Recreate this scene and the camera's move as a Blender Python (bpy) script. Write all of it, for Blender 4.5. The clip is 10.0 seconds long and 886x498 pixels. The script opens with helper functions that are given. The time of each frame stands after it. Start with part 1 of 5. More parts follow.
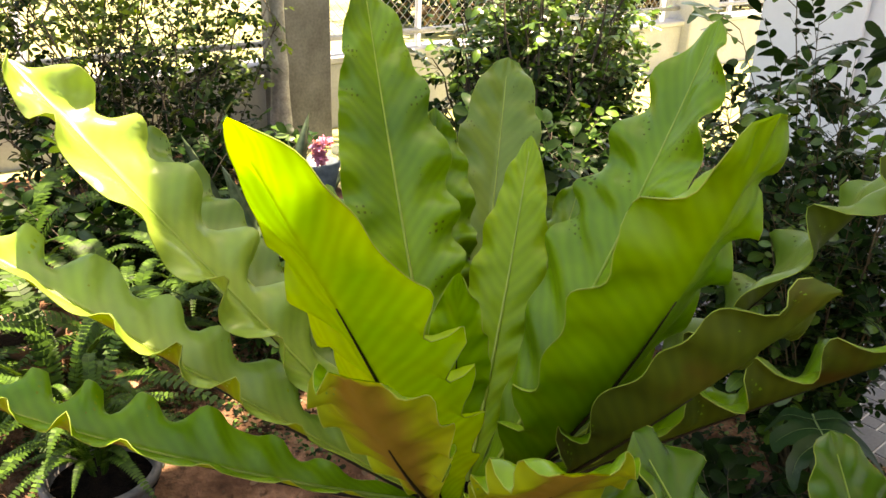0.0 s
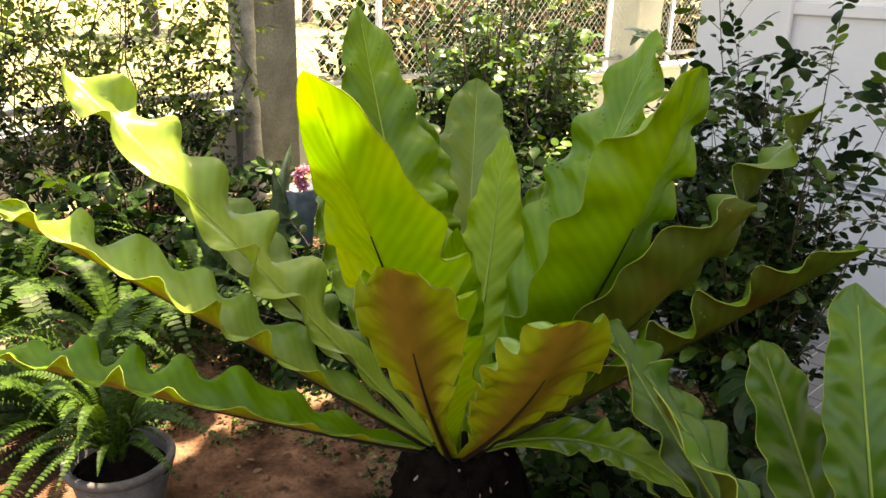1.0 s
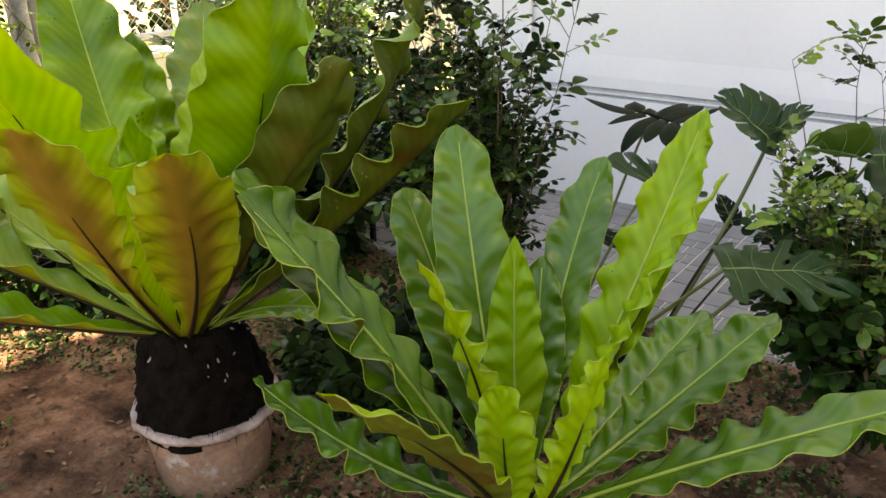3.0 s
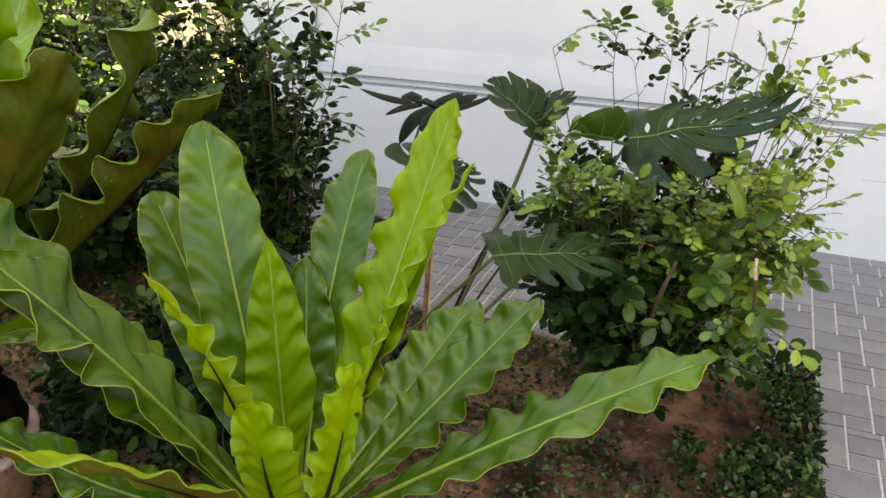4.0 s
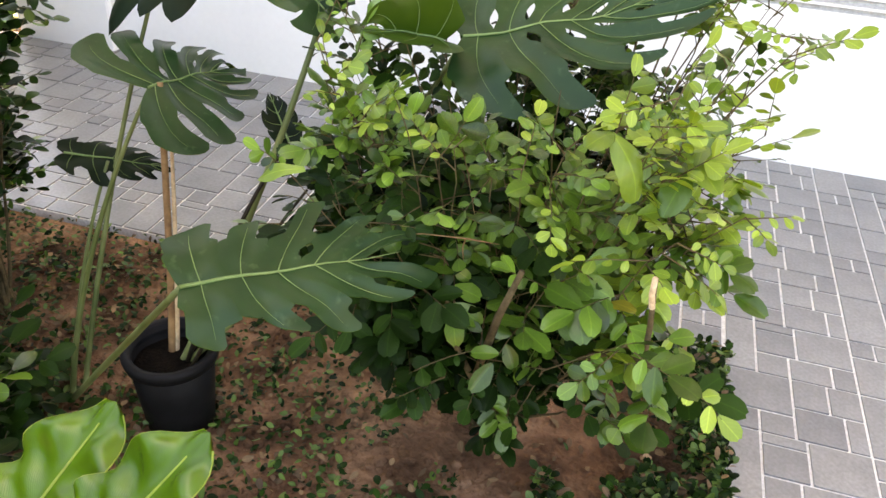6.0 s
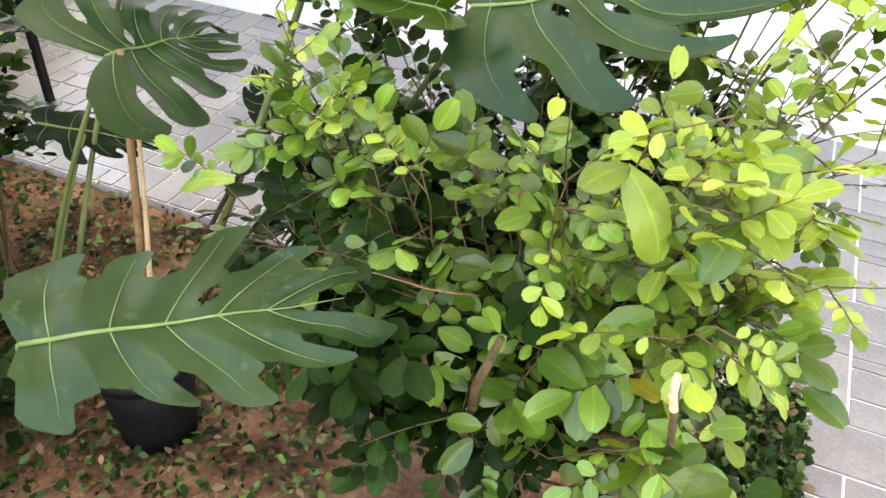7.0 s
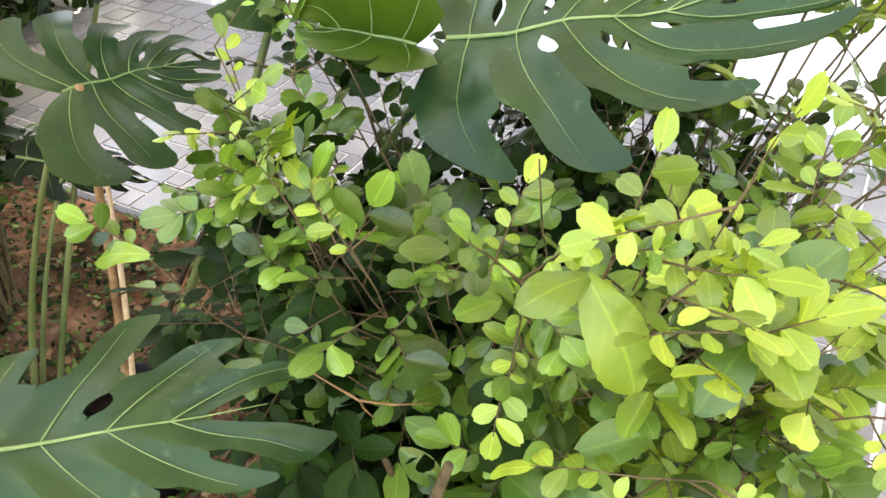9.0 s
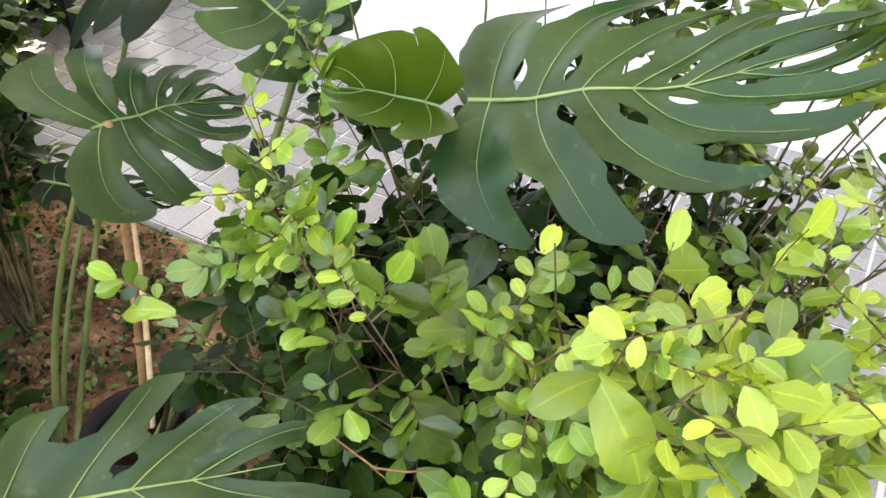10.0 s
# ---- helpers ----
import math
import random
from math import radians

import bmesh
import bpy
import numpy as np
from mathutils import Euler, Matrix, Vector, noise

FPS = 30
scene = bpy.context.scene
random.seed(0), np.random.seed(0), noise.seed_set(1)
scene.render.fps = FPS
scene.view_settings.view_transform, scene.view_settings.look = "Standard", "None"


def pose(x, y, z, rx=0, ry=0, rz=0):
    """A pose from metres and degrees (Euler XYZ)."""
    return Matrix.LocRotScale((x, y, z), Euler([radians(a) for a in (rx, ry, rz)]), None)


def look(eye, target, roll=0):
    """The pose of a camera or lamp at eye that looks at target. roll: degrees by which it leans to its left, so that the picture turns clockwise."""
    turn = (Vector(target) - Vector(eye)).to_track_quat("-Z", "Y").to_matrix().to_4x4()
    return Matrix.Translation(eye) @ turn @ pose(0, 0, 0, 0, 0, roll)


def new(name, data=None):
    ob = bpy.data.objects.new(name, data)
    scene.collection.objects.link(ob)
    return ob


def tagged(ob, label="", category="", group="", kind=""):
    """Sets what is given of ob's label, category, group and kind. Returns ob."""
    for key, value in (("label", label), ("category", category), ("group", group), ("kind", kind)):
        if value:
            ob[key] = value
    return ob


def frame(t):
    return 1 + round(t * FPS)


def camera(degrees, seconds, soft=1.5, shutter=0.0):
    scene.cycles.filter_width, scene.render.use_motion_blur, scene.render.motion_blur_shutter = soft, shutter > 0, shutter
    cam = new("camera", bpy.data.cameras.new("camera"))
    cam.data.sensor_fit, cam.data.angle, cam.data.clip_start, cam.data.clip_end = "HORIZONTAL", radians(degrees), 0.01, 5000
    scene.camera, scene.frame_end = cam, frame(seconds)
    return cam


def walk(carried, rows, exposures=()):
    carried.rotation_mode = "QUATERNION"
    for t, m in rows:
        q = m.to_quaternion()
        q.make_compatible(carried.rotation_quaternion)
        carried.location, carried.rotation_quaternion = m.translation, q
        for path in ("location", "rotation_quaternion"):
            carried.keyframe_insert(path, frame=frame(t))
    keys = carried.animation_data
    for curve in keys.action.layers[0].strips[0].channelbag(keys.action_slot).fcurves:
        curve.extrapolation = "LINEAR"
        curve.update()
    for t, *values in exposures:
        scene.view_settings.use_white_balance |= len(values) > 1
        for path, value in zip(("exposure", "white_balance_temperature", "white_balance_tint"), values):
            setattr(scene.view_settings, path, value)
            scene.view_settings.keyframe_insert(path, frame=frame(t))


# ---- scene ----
cam = camera(58.0, 10.0)
PATH = [
    (0, (0.563, 0.26, 1.46), (-0.829, 1.448, 0.654), 2.3),
    (0.5, (0.647, 0.133, 1.433), (-0.737, 1.401, 0.744), 2.7),
    (1, (0.733, 0.016, 1.4), (-0.628, 1.321, 0.732), 1.7),
    (1.5, (0.834, -0.006, 1.385), (-0.522, 1.321, 0.752), 1.7),
    (2, (0.95, 0.048, 1.351), (-0.365, 1.409, 0.706), 0.6),
    (2.5, (1.07, 0.066, 1.324), (-0.142, 1.485, 0.605), -0.1),
    (2.7, (1.121, 0.063, 1.314), (-0.049, 1.509, 0.577), -0.8),
    (3.8, (1.221, 0.144, 1.307), (0.429, 1.802, 0.518), 1.2),
    (4, (1.227, 0.172, 1.299), (0.533, 1.879, 0.52), 0.9),
    (4.5, (1.195, 0.303, 1.301), (0.783, 2.083, 0.485), 1.0),
    (5, (1.211, 0.5, 1.271), (0.848, 2.267, 0.406), 1.5),
    (5.5, (1.237, 0.751, 1.24), (0.799, 2.419, 0.225), 1.6),
    (6, (1.203, 0.986, 1.185), (0.794, 2.603, 0.08), 3.9),
    (6.2, (1.205, 1.064, 1.17), (0.802, 2.683, 0.067), 5.3),
    (7.3, (1.271, 1.336, 1.102), (0.572, 2.748, -0.129), 0.8),
    (7.5, (1.277, 1.358, 1.084), (0.542, 2.758, -0.141), 0.3),
    (8, (1.283, 1.406, 1.072), (0.523, 2.795, -0.15), -0.4),
    (8.5, (1.281, 1.455, 1.079), (0.509, 2.831, -0.15), -0.9),
    (9, (1.277, 1.481, 1.108), (0.509, 2.856, -0.125), -1.1),
    (9.5, (1.289, 1.478, 1.133), (0.525, 2.848, -0.107), -1.1),
    (10, (1.264, 1.499, 1.169), (0.47, 2.851, -0.073), -0.2),
]
EXPOSURES = [(t, e, 9150 if t < 3 else 9600, 16) for t, e in ((0.0, 2.46), (0.7, 2.22), (1.5, 2.34), (2.0, 2.40), (2.5, 2.70), (4.0, 2.80), (4.5, 2.74), (5.0, 2.84), (5.5, 3.05), (6.0, 3.53), (7.5, 4.2), (10.0, 4.14))]
walk(cam, [(t, look(eye, target, roll)) for t, eye, target, roll in PATH], EXPOSURES)

# ---- world, sun, exposure ----
SUN = Vector((-0.03, 0.25, 0.95)).normalized()  # towards the sun
world = bpy.data.worlds.new("world")
scene.world = world
world.use_nodes = True
wn = world.node_tree.nodes
sky = wn.new("ShaderNodeTexSky")
sky.sky_type = "NISHITA"
sky.sun_disc = False
sky.sun_elevation = math.asin(SUN.z)
sky.sun_rotation = math.atan2(SUN.x, SUN.y)
sky.air_density, sky.dust_density = 1.0, 2.0
wn["Background"].inputs["Strength"].default_value = 0.115
world.node_tree.links.new(sky.outputs[0], wn["Background"].inputs["Color"])
sun_data = bpy.data.lights.new("sun", "SUN")
sun_data.energy, sun_data.angle, sun_data.color = 5.0, radians(0.5), (1.0, 0.94, 0.84)
sun = new("sun", sun_data)
sun.matrix_world = look(SUN * 20, (0, 0, 0))


# ---- materials ----
def nodes_of(m):
    m.use_nodes = True
    t = m.node_tree
    return t, t.nodes, t.links, t.nodes["Principled BSDF"]


def ramp(t, stops):
    r = t.nodes.new("ShaderNodeValToRGB")
    e = r.color_ramp.elements
    while len(e) < len(stops):
        e.new(0.5)
    for el, (p, c) in zip(e, stops):
        el.position, el.color = p, (*c, 1)
    return r


def noise_tex(t, scale, detail=4.0, rough=0.55, coord="Object"):
    n = t.nodes.new("ShaderNodeTexNoise")
    n.inputs["Scale"].default_value, n.inputs["Detail"].default_value, n.inputs["Roughness"].default_value = scale, detail, rough
    c = t.nodes.new("ShaderNodeTexCoord")
    t.links.new(c.outputs[coord], n.inputs["Vector"])
    return n


def bump(t, height, strength, distance, out):
    b = t.nodes.new("ShaderNodeBump")
    b.inputs["Strength"].default_value, b.inputs["Distance"].default_value = strength, distance
    t.links.new(height, b.inputs["Height"])
    t.links.new(b.outputs[0], out)


def mixed(t, a, b, f, mode="MIX"):
    m = t.nodes.new("ShaderNodeMix")
    m.data_type, m.blend_type = "RGBA", mode
    for sock, v in ((m.inputs["Factor"], f), (m.inputs["A"], a), (m.inputs["B"], b)):
        if isinstance(v, (int, float)):
            sock.default_value = v
        elif isinstance(v, tuple):
            sock.default_value = (*v, 1)
        else:
            t.links.new(v, sock)
    return m.outputs["Result"]


def rough_mat(name, stops, scale, fine, rough=0.9, relief=0.6, depth=0.004, stain=None, grain=0.8, spec=0.35):
    """A plain surface: colour by a coarse noise, grain and relief by a fine one."""
    m = bpy.data.materials.new(name)
    t, n, l, p = nodes_of(m)
    a, b = noise_tex(t, scale), noise_tex(t, fine, 6)
    r = ramp(t, stops)
    l.new(a.outputs["Fac"], r.inputs[0])
    g = ramp(t, [(0.3, (0.72, 0.72, 0.72)), (0.7, (1.2, 1.2, 1.2))])
    l.new(b.outputs["Fac"], g.inputs[0])
    c = mixed(t, r.outputs[0], g.outputs[0], grain, "MULTIPLY")
    if stain:
        s = noise_tex(t, stain[1], 5, 0.7)
        sr = ramp(t, [(stain[2], (0, 0, 0)), (stain[2] + 0.12, (1, 1, 1))])
        l.new(s.outputs["Fac"], sr.inputs[0])
        c = mixed(t, c, stain[0], sr.outputs[0])
    l.new(c, p.inputs["Base Color"])
    p.inputs["Roughness"].default_value = rough
    p.inputs["Specular IOR Level"].default_value = spec
    bump(t, b.outputs["Fac"], relief, depth, p.inputs["Normal"])
    return m


def leaf_mat(name, dark, light, scale=9.0, rough=0.38, glow=0.35, streak=0.0, pieces=False, blotch=None, sheen=0.45, spore=None):
    """Leaf tissue: two tones, fine veins, waxy gloss, and light let through."""
    m = bpy.data.materials.new(name)
    t, n, l, p = nodes_of(m)
    a = noise_tex(t, scale, 4)
    r = ramp(t, [(0.3, dark), (0.72, light)])
    l.new(a.outputs["Fac"], r.inputs[0])
    c = r.outputs[0]
    if pieces:
        geo, info = n.new("ShaderNodeNewGeometry"), n.new("ShaderNodeObjectInfo")
        add = n.new("ShaderNodeMath")
        add.operation = "ADD"
        l.new(geo.outputs["Random Per Island"], add.inputs[0])
        l.new(info.outputs["Random"], add.inputs[1])
        fr = n.new("ShaderNodeMath")
        fr.operation = "FRACT"
        l.new(add.outputs[0], fr.inputs[0])
        v = ramp(t, [(0.0, tuple(x * 0.45 for x in dark)), (0.5, tuple((x + y) / 2 for x, y in zip(dark, light))), (0.90, light), (1.0, tuple(min(1, x * 1.45) for x in light))])
        l.new(fr.outputs[0], v.inputs[0])
        c = mixed(t, c, v.outputs[0], 0.75)
    if streak:
        uv = n.new("ShaderNodeTexCoord")
        w = n.new("ShaderNodeTexWave")
        w.wave_type, w.bands_direction = "BANDS", "Y"
        w.inputs["Scale"].default_value, w.inputs["Distortion"].default_value, w.inputs["Detail"].default_value = 5.0, 1.5, 1.0
        l.new(uv.outputs["UV"], w.inputs["Vector"])
        wr = ramp(t, [(0.0, (1 - streak,) * 3), (1.0, (1 + streak * 0.6,) * 3)])
        l.new(w.outputs["Fac"], wr.inputs[0])
        c = mixed(t, c, wr.outputs[0], 1.0, "MULTIPLY")
    if pieces:
        # a pale midrib and faint side veins
        uvm = n.new("ShaderNodeTexCoord")
        sep = n.new("ShaderNodeSeparateXYZ")
        l.new(uvm.outputs["UV"], sep.inputs[0])
        off = n.new("ShaderNodeMath")
        off.operation = "SUBTRACT"
        off.inputs[1].default_value = 0.5
        l.new(sep.outputs["Y"], off.inputs[0])
        ab = n.new("ShaderNodeMath")
        ab.operation = "ABSOLUTE"
        l.new(off.outputs[0], ab.inputs[0])
        vr = ramp(t, [(0.010, (1.40, 1.36, 1.28)), (0.035, (1, 1, 1))])
        l.new(ab.outputs[0], vr.inputs[0])
        c = mixed(t, c, vr.outputs[0], 1.0, "MULTIPLY")
        sv = n.new("ShaderNodeMath")
        sv.operation = "SUBTRACT"
        l.new(sep.outputs["X"], sv.inputs[0])
        l.new(ab.outputs[0], sv.inputs[1])
        sn = n.new("ShaderNodeMath")
        sn.operation = "SINE"
        mu = n.new("ShaderNodeMath")
        mu.operation = "MULTIPLY"
        mu.inputs[1].default_value = 34.0
        l.new(sv.outputs[0], mu.inputs[0])
        l.new(mu.outputs[0], sn.inputs[0])
        sr2 = ramp(t, [(0.0, (0.965, 0.965, 0.965)), (1.0, (1.02, 1.02, 1.02))])
        l.new(sn.outputs[0], sr2.inputs[0])
        c = mixed(t, c, sr2.outputs[0], 1.0, "MULTIPLY")
    if spore:
        # brown spore lines along the middle, green margins
        uvm = n.new("ShaderNodeTexCoord")
        sep = n.new("ShaderNodeSeparateXYZ")
        l.new(uvm.outputs["UV"], sep.inputs[0])
        off = n.new("ShaderNodeMath")
        off.operation = "SUBTRACT"
        off.inputs[1].default_value = 0.5
        l.new(sep.outputs["X"], off.inputs[0])
        ab = n.new("ShaderNodeMath")
        ab.operation = "ABSOLUTE"
        l.new(off.outputs[0], ab.inputs[0])
        ns = noise_tex(t, 9.0, 4)
        sm = n.new("ShaderNodeMath")
        sm.operation = "MULTIPLY_ADD"
        sm.inputs[1].default_value = -0.28
        l.new(ns.outputs["Fac"], sm.inputs[0])
        l.new(ab.outputs[0], sm.inputs[2])
        spr = ramp(t, [(0.0, (0.85, 0.85, 0.85)), (0.20, (0, 0, 0))])
        l.new(sm.outputs[0], spr.inputs[0])
        c = mixed(t, c, spore, spr.outputs[0])
    if blotch:
        s = noise_tex(t, blotch[1], 3, 0.5)
        sr = ramp(t, [(blotch[2], (0, 0, 0)), (blotch[2] + 0.18, (1, 1, 1))])
        l.new(s.outputs["Fac"], sr.inputs[0])
        c = mixed(t, c, blotch[0], sr.outputs[0])
    l.new(c, p.inputs["Base Color"])
    p.inputs["Roughness"].default_value = rough
    p.inputs["Specular IOR Level"].default_value = sheen
    f = noise_tex(t, scale * 14, 3)
    if streak:
        # fine parallel side veins
        uvb = n.new("ShaderNodeTexCoord")
        w2 = n.new("ShaderNodeTexWave")
        w2.wave_type, w2.bands_direction = "BANDS", "Y"
        w2.inputs["Scale"].default_value, w2.inputs["Distortion"].default_value, w2.inputs["Detail"].default_value = 60.0, 3.0, 2.0
        l.new(uvb.outputs["UV"], w2.inputs["Vector"])
        bump(t, w2.outputs["Fac"], 0.10, 0.0010, p.inputs["Normal"])
    else:
        bump(t, f.outputs["Fac"], 0.2, 0.0015, p.inputs["Normal"])
    tr = n.new("ShaderNodeBsdfTranslucent")
    l.new(mixed(t, c, (1.5, 1.35, 0.35), 1.0, "MULTIPLY"), tr.inputs["Color"])
    mx = n.new("ShaderNodeMixShader")
    mx.inputs[0].default_value = glow
    l.new(p.outputs[0], mx.inputs[1])
    l.new(tr.outputs[0], mx.inputs[2])
    l.new(mx.outputs[0], n["Material Output"].inputs["Surface"])
    return m


FROND_TOP = leaf_mat("frond_green", (0.060, 0.158, 0.004), (0.180, 0.345, 0.008), 5, 0.30, 0.22, 0.08, sheen=0.36)
FROND_DEEP = leaf_mat("frond_deep_green", (0.030, 0.092, 0.004), (0.088, 0.205, 0.009), 5, 0.26, 0.18, 0.08, sheen=0.5)
FROND_GREY = leaf_mat("frond_grey_green", (0.085, 0.165, 0.016), (0.165, 0.265, 0.033), 5, 0.32, 0.2, 0.05, sheen=0.36)
FROND_LIME = leaf_mat("frond_lime", (0.145, 0.30, 0.005), (0.29, 0.46, 0.012), 5, 0.36, 0.36, 0.08, sheen=0.34)
FROND_FRESH = leaf_mat("frond_fresh_green", (0.10, 0.245, 0.004), (0.225, 0.40, 0.010), 5, 0.33, 0.28, 0.07, sheen=0.36)
# yellower than lime: sun shining through the frond is partly put into colour
FROND_BACKLIT = leaf_mat("frond_backlit", (0.255, 0.45, 0.004), (0.49, 0.62, 0.008), 4, 0.38, 0.58, 0.07, sheen=0.32)
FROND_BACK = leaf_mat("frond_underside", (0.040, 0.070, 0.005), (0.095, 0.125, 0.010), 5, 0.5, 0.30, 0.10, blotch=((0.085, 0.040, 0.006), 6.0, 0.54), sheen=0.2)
FROND_BROWN = leaf_mat("frond_spore_brown", (0.19, 0.28, 0.010), (0.31, 0.40, 0.016), 5, 0.55, 0.36, 0.10, sheen=0.15, spore=(0.205, 0.130, 0.022))
# paler base: sun glare on the outer left fronds is put into colour
FROND_SUNLIT = leaf_mat("frond_sunlit_pale", (0.17, 0.29, 0.030), (0.34, 0.48, 0.085), 5, 0.30, 0.30, 0.06, sheen=0.5)
FROND_EDGE = leaf_mat("frond_edge", (0.20, 0.30, 0.035), (0.34, 0.43, 0.08), 20, 0.5, 0.3)
MIDRIB = leaf_mat("midrib_pale", (0.22, 0.35, 0.04), (0.36, 0.45, 0.09), 20, 0.42, 0.2)
KEEL = rough_mat("midrib_black", [(0.3, (0.006, 0.005, 0.003)), (0.7, (0.022, 0.016, 0.007))], 30, 150, 0.5, spec=0.2)
MONSTERA = leaf_mat("monstera_green", (0.006, 0.027, 0.007), (0.021, 0.056, 0.016), 7, 0.36, 0.05, 0.0, blotch=((0.036, 0.074, 0.030), 70.0, 0.62), sheen=0.22)
# near-black copy of the leaf; shade and silhouette are put into its colour
MONSTERA_SHADED = leaf_mat("monstera_shaded_green", (0.002, 0.006, 0.002), (0.006, 0.016, 0.005), 7, 0.5, 0.0, sheen=0.1)
MONSTERA_BACK = leaf_mat("monstera_underside", (0.028, 0.07, 0.004), (0.065, 0.13, 0.010), 7, 0.45, 0.25, sheen=0.2)
MONSTERA_YOUNG = leaf_mat("monstera_young", (0.018, 0.048, 0.003), (0.045, 0.092, 0.006), 7, 0.40, 0.14, sheen=0.3)
MONSTERA_VEIN = leaf_mat("monstera_vein", (0.10, 0.17, 0.06), (0.19, 0.28, 0.11), 30, 0.5, 0.05, sheen=0.15)
STALK = leaf_mat("stalk_green", (0.065, 0.095, 0.028), (0.15, 0.18, 0.065), 14, 0.45, 0.0, sheen=0.3)
STALK_DRY = rough_mat("stalk_dry", [(0.35, (0.10, 0.05, 0.02)), (0.65, (0.34, 0.20, 0.09))], 12, 90, 0.8)
# near-black base colour also stands in for shade deep inside the shrubs
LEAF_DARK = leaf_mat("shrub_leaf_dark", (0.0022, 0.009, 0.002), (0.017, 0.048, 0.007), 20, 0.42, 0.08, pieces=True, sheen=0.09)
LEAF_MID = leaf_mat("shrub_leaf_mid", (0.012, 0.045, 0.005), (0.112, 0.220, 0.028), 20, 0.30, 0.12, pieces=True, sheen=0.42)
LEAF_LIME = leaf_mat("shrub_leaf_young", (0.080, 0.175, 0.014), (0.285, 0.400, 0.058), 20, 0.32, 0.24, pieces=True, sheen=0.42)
LEAF_OLD = leaf_mat("shrub_leaf_yellowing", (0.30, 0.27, 0.03), (0.42, 0.40, 0.05), 20, 0.5, 0.4, pieces=True)
# lighter copy of the shrub leaf; light from behind is put into it
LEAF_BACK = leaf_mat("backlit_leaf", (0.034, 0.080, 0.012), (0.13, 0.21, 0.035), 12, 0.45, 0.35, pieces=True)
FERN_LEAF = leaf_mat("sword_fern_green", (0.012, 0.040, 0.004), (0.055, 0.115, 0.012), 12, 0.5, 0.16, pieces=True, sheen=0.2)
BARK = rough_mat("bark", [(0.3, (0.045, 0.035, 0.016)), (0.7, (0.14, 0.105, 0.055))], 25, 140, 0.9, 0.9, spec=0.15)
BARK_GREY = rough_mat("bark_grey", [(0.3, (0.035, 0.028, 0.02)), (0.7, (0.12, 0.095, 0.07))], 14, 90, 0.95, 0.9)
TRUNK_GREY = rough_mat("trunk_grey", [(0.3, (0.20, 0.19, 0.17)), (0.7, (0.48, 0.46, 0.42))], 9, 70, 0.95, 0.9)
CUT_WOOD = rough_mat("cut_wood", [(0.3, (0.45, 0.32, 0.18)), (0.7, (0.65, 0.5, 0.32))], 40, 200, 0.8)
SOIL = rough_mat("soil", [(0.34, (0.036, 0.020, 0.012)), (0.48, (0.145, 0.076, 0.044)), (0.68, (0.36, 0.205, 0.125))], 5, 60, 0.95, 1.0, 0.02, ((0.025, 0.02, 0.012), 7, 0.60), spec=0.1)
ROOTS = rough_mat("root_mass", [(0.3, (0.003, 0.0025, 0.002)), (0.75, (0.014, 0.010, 0.007))], 30, 160, 0.95, 1.0, 0.01, spec=0.05)
POT_BLACK = rough_mat("pot_black_plastic", [(0.3, (0.004, 0.004, 0.0045)), (0.7, (0.010, 0.010, 0.011))], 8, 90, 0.55, 0.3, 0.001, spec=0.12)
POT_CLAY = rough_mat("pot_clay", [(0.3, (0.16, 0.08, 0.05)), (0.7, (0.32, 0.19, 0.12))], 7, 70, 0.85, 0.6, 0.003, ((0.45, 0.42, 0.38), 8, 0.58))
POT_RIM = rough_mat("pot_rim_lime", [(0.3, (0.22, 0.15, 0.12)), (0.7, (0.45, 0.35, 0.30))], 14, 90, 0.85, 0.8, 0.004)
POT_GREY = rough_mat("pot_grey", [(0.3, (0.07, 0.065, 0.06)), (0.7, (0.17, 0.16, 0.15))], 9, 80, 0.7, 0.4, 0.002, ((0.2, 0.1, 0.05), 6, 0.6))
PLASTER = rough_mat("white_plaster", [(0.3, (0.77, 0.765, 0.755)), (0.7, (0.83, 0.825, 0.815))], 1.6, 45, 0.75, 0.1, 0.001, ((0.74, 0.73, 0.71), 2.2, 0.68), 0.06)
# white paint greyed and blued: shade on wall and pillar is its colour
SHADED_PAINT = rough_mat("shaded_white_paint", [(0.3, (0.36, 0.37, 0.40)), (0.7, (0.50, 0.51, 0.54))], 2.5, 50, 0.85, 0.3, 0.002, ((0.30, 0.30, 0.30), 3, 0.62), 0.3)
SEAM = rough_mat("plaster_seam", [(0.3, (0.60, 0.60, 0.60)), (0.7, (0.68, 0.68, 0.67))], 6, 80, 0.8, 0.2, 0.001, None, 0.1)
# grey for the wall's groove faces: their shadow lines are put into colour
GROOVE_SHADE = rough_mat("groove_shade", [(0.3, (0.42, 0.43, 0.43)), (0.7, (0.5, 0.51, 0.5))], 6, 80, 0.7, 0.2, 0.001)
STONE = rough_mat("paving_stone", [(0.3, (0.142, 0.144, 0.149)), (0.7, (0.212, 0.214, 0.218))], 6, 120, 0.28, 0.4, 0.0010, ((0.24, 0.24, 0.245), 3, 0.66), spec=0.8)
_t, _n, _l, _p = nodes_of(STONE)
_i, _g, _a = _n.new("ShaderNodeObjectInfo"), _n.new("ShaderNodeNewGeometry"), _n.new("ShaderNodeMath")
_a.operation = "ADD"
_l.new(_i.outputs["Random"], _a.inputs[0])
_l.new(_g.outputs["Random Per Island"], _a.inputs[1])
_f = _n.new("ShaderNodeMath")
_f.operation = "FRACT"
_l.new(_a.outputs[0], _f.inputs[0])
_r = ramp(_t, [(0.0, (0.82, 0.82, 0.84)), (1.0, (1.18, 1.17, 1.15))])
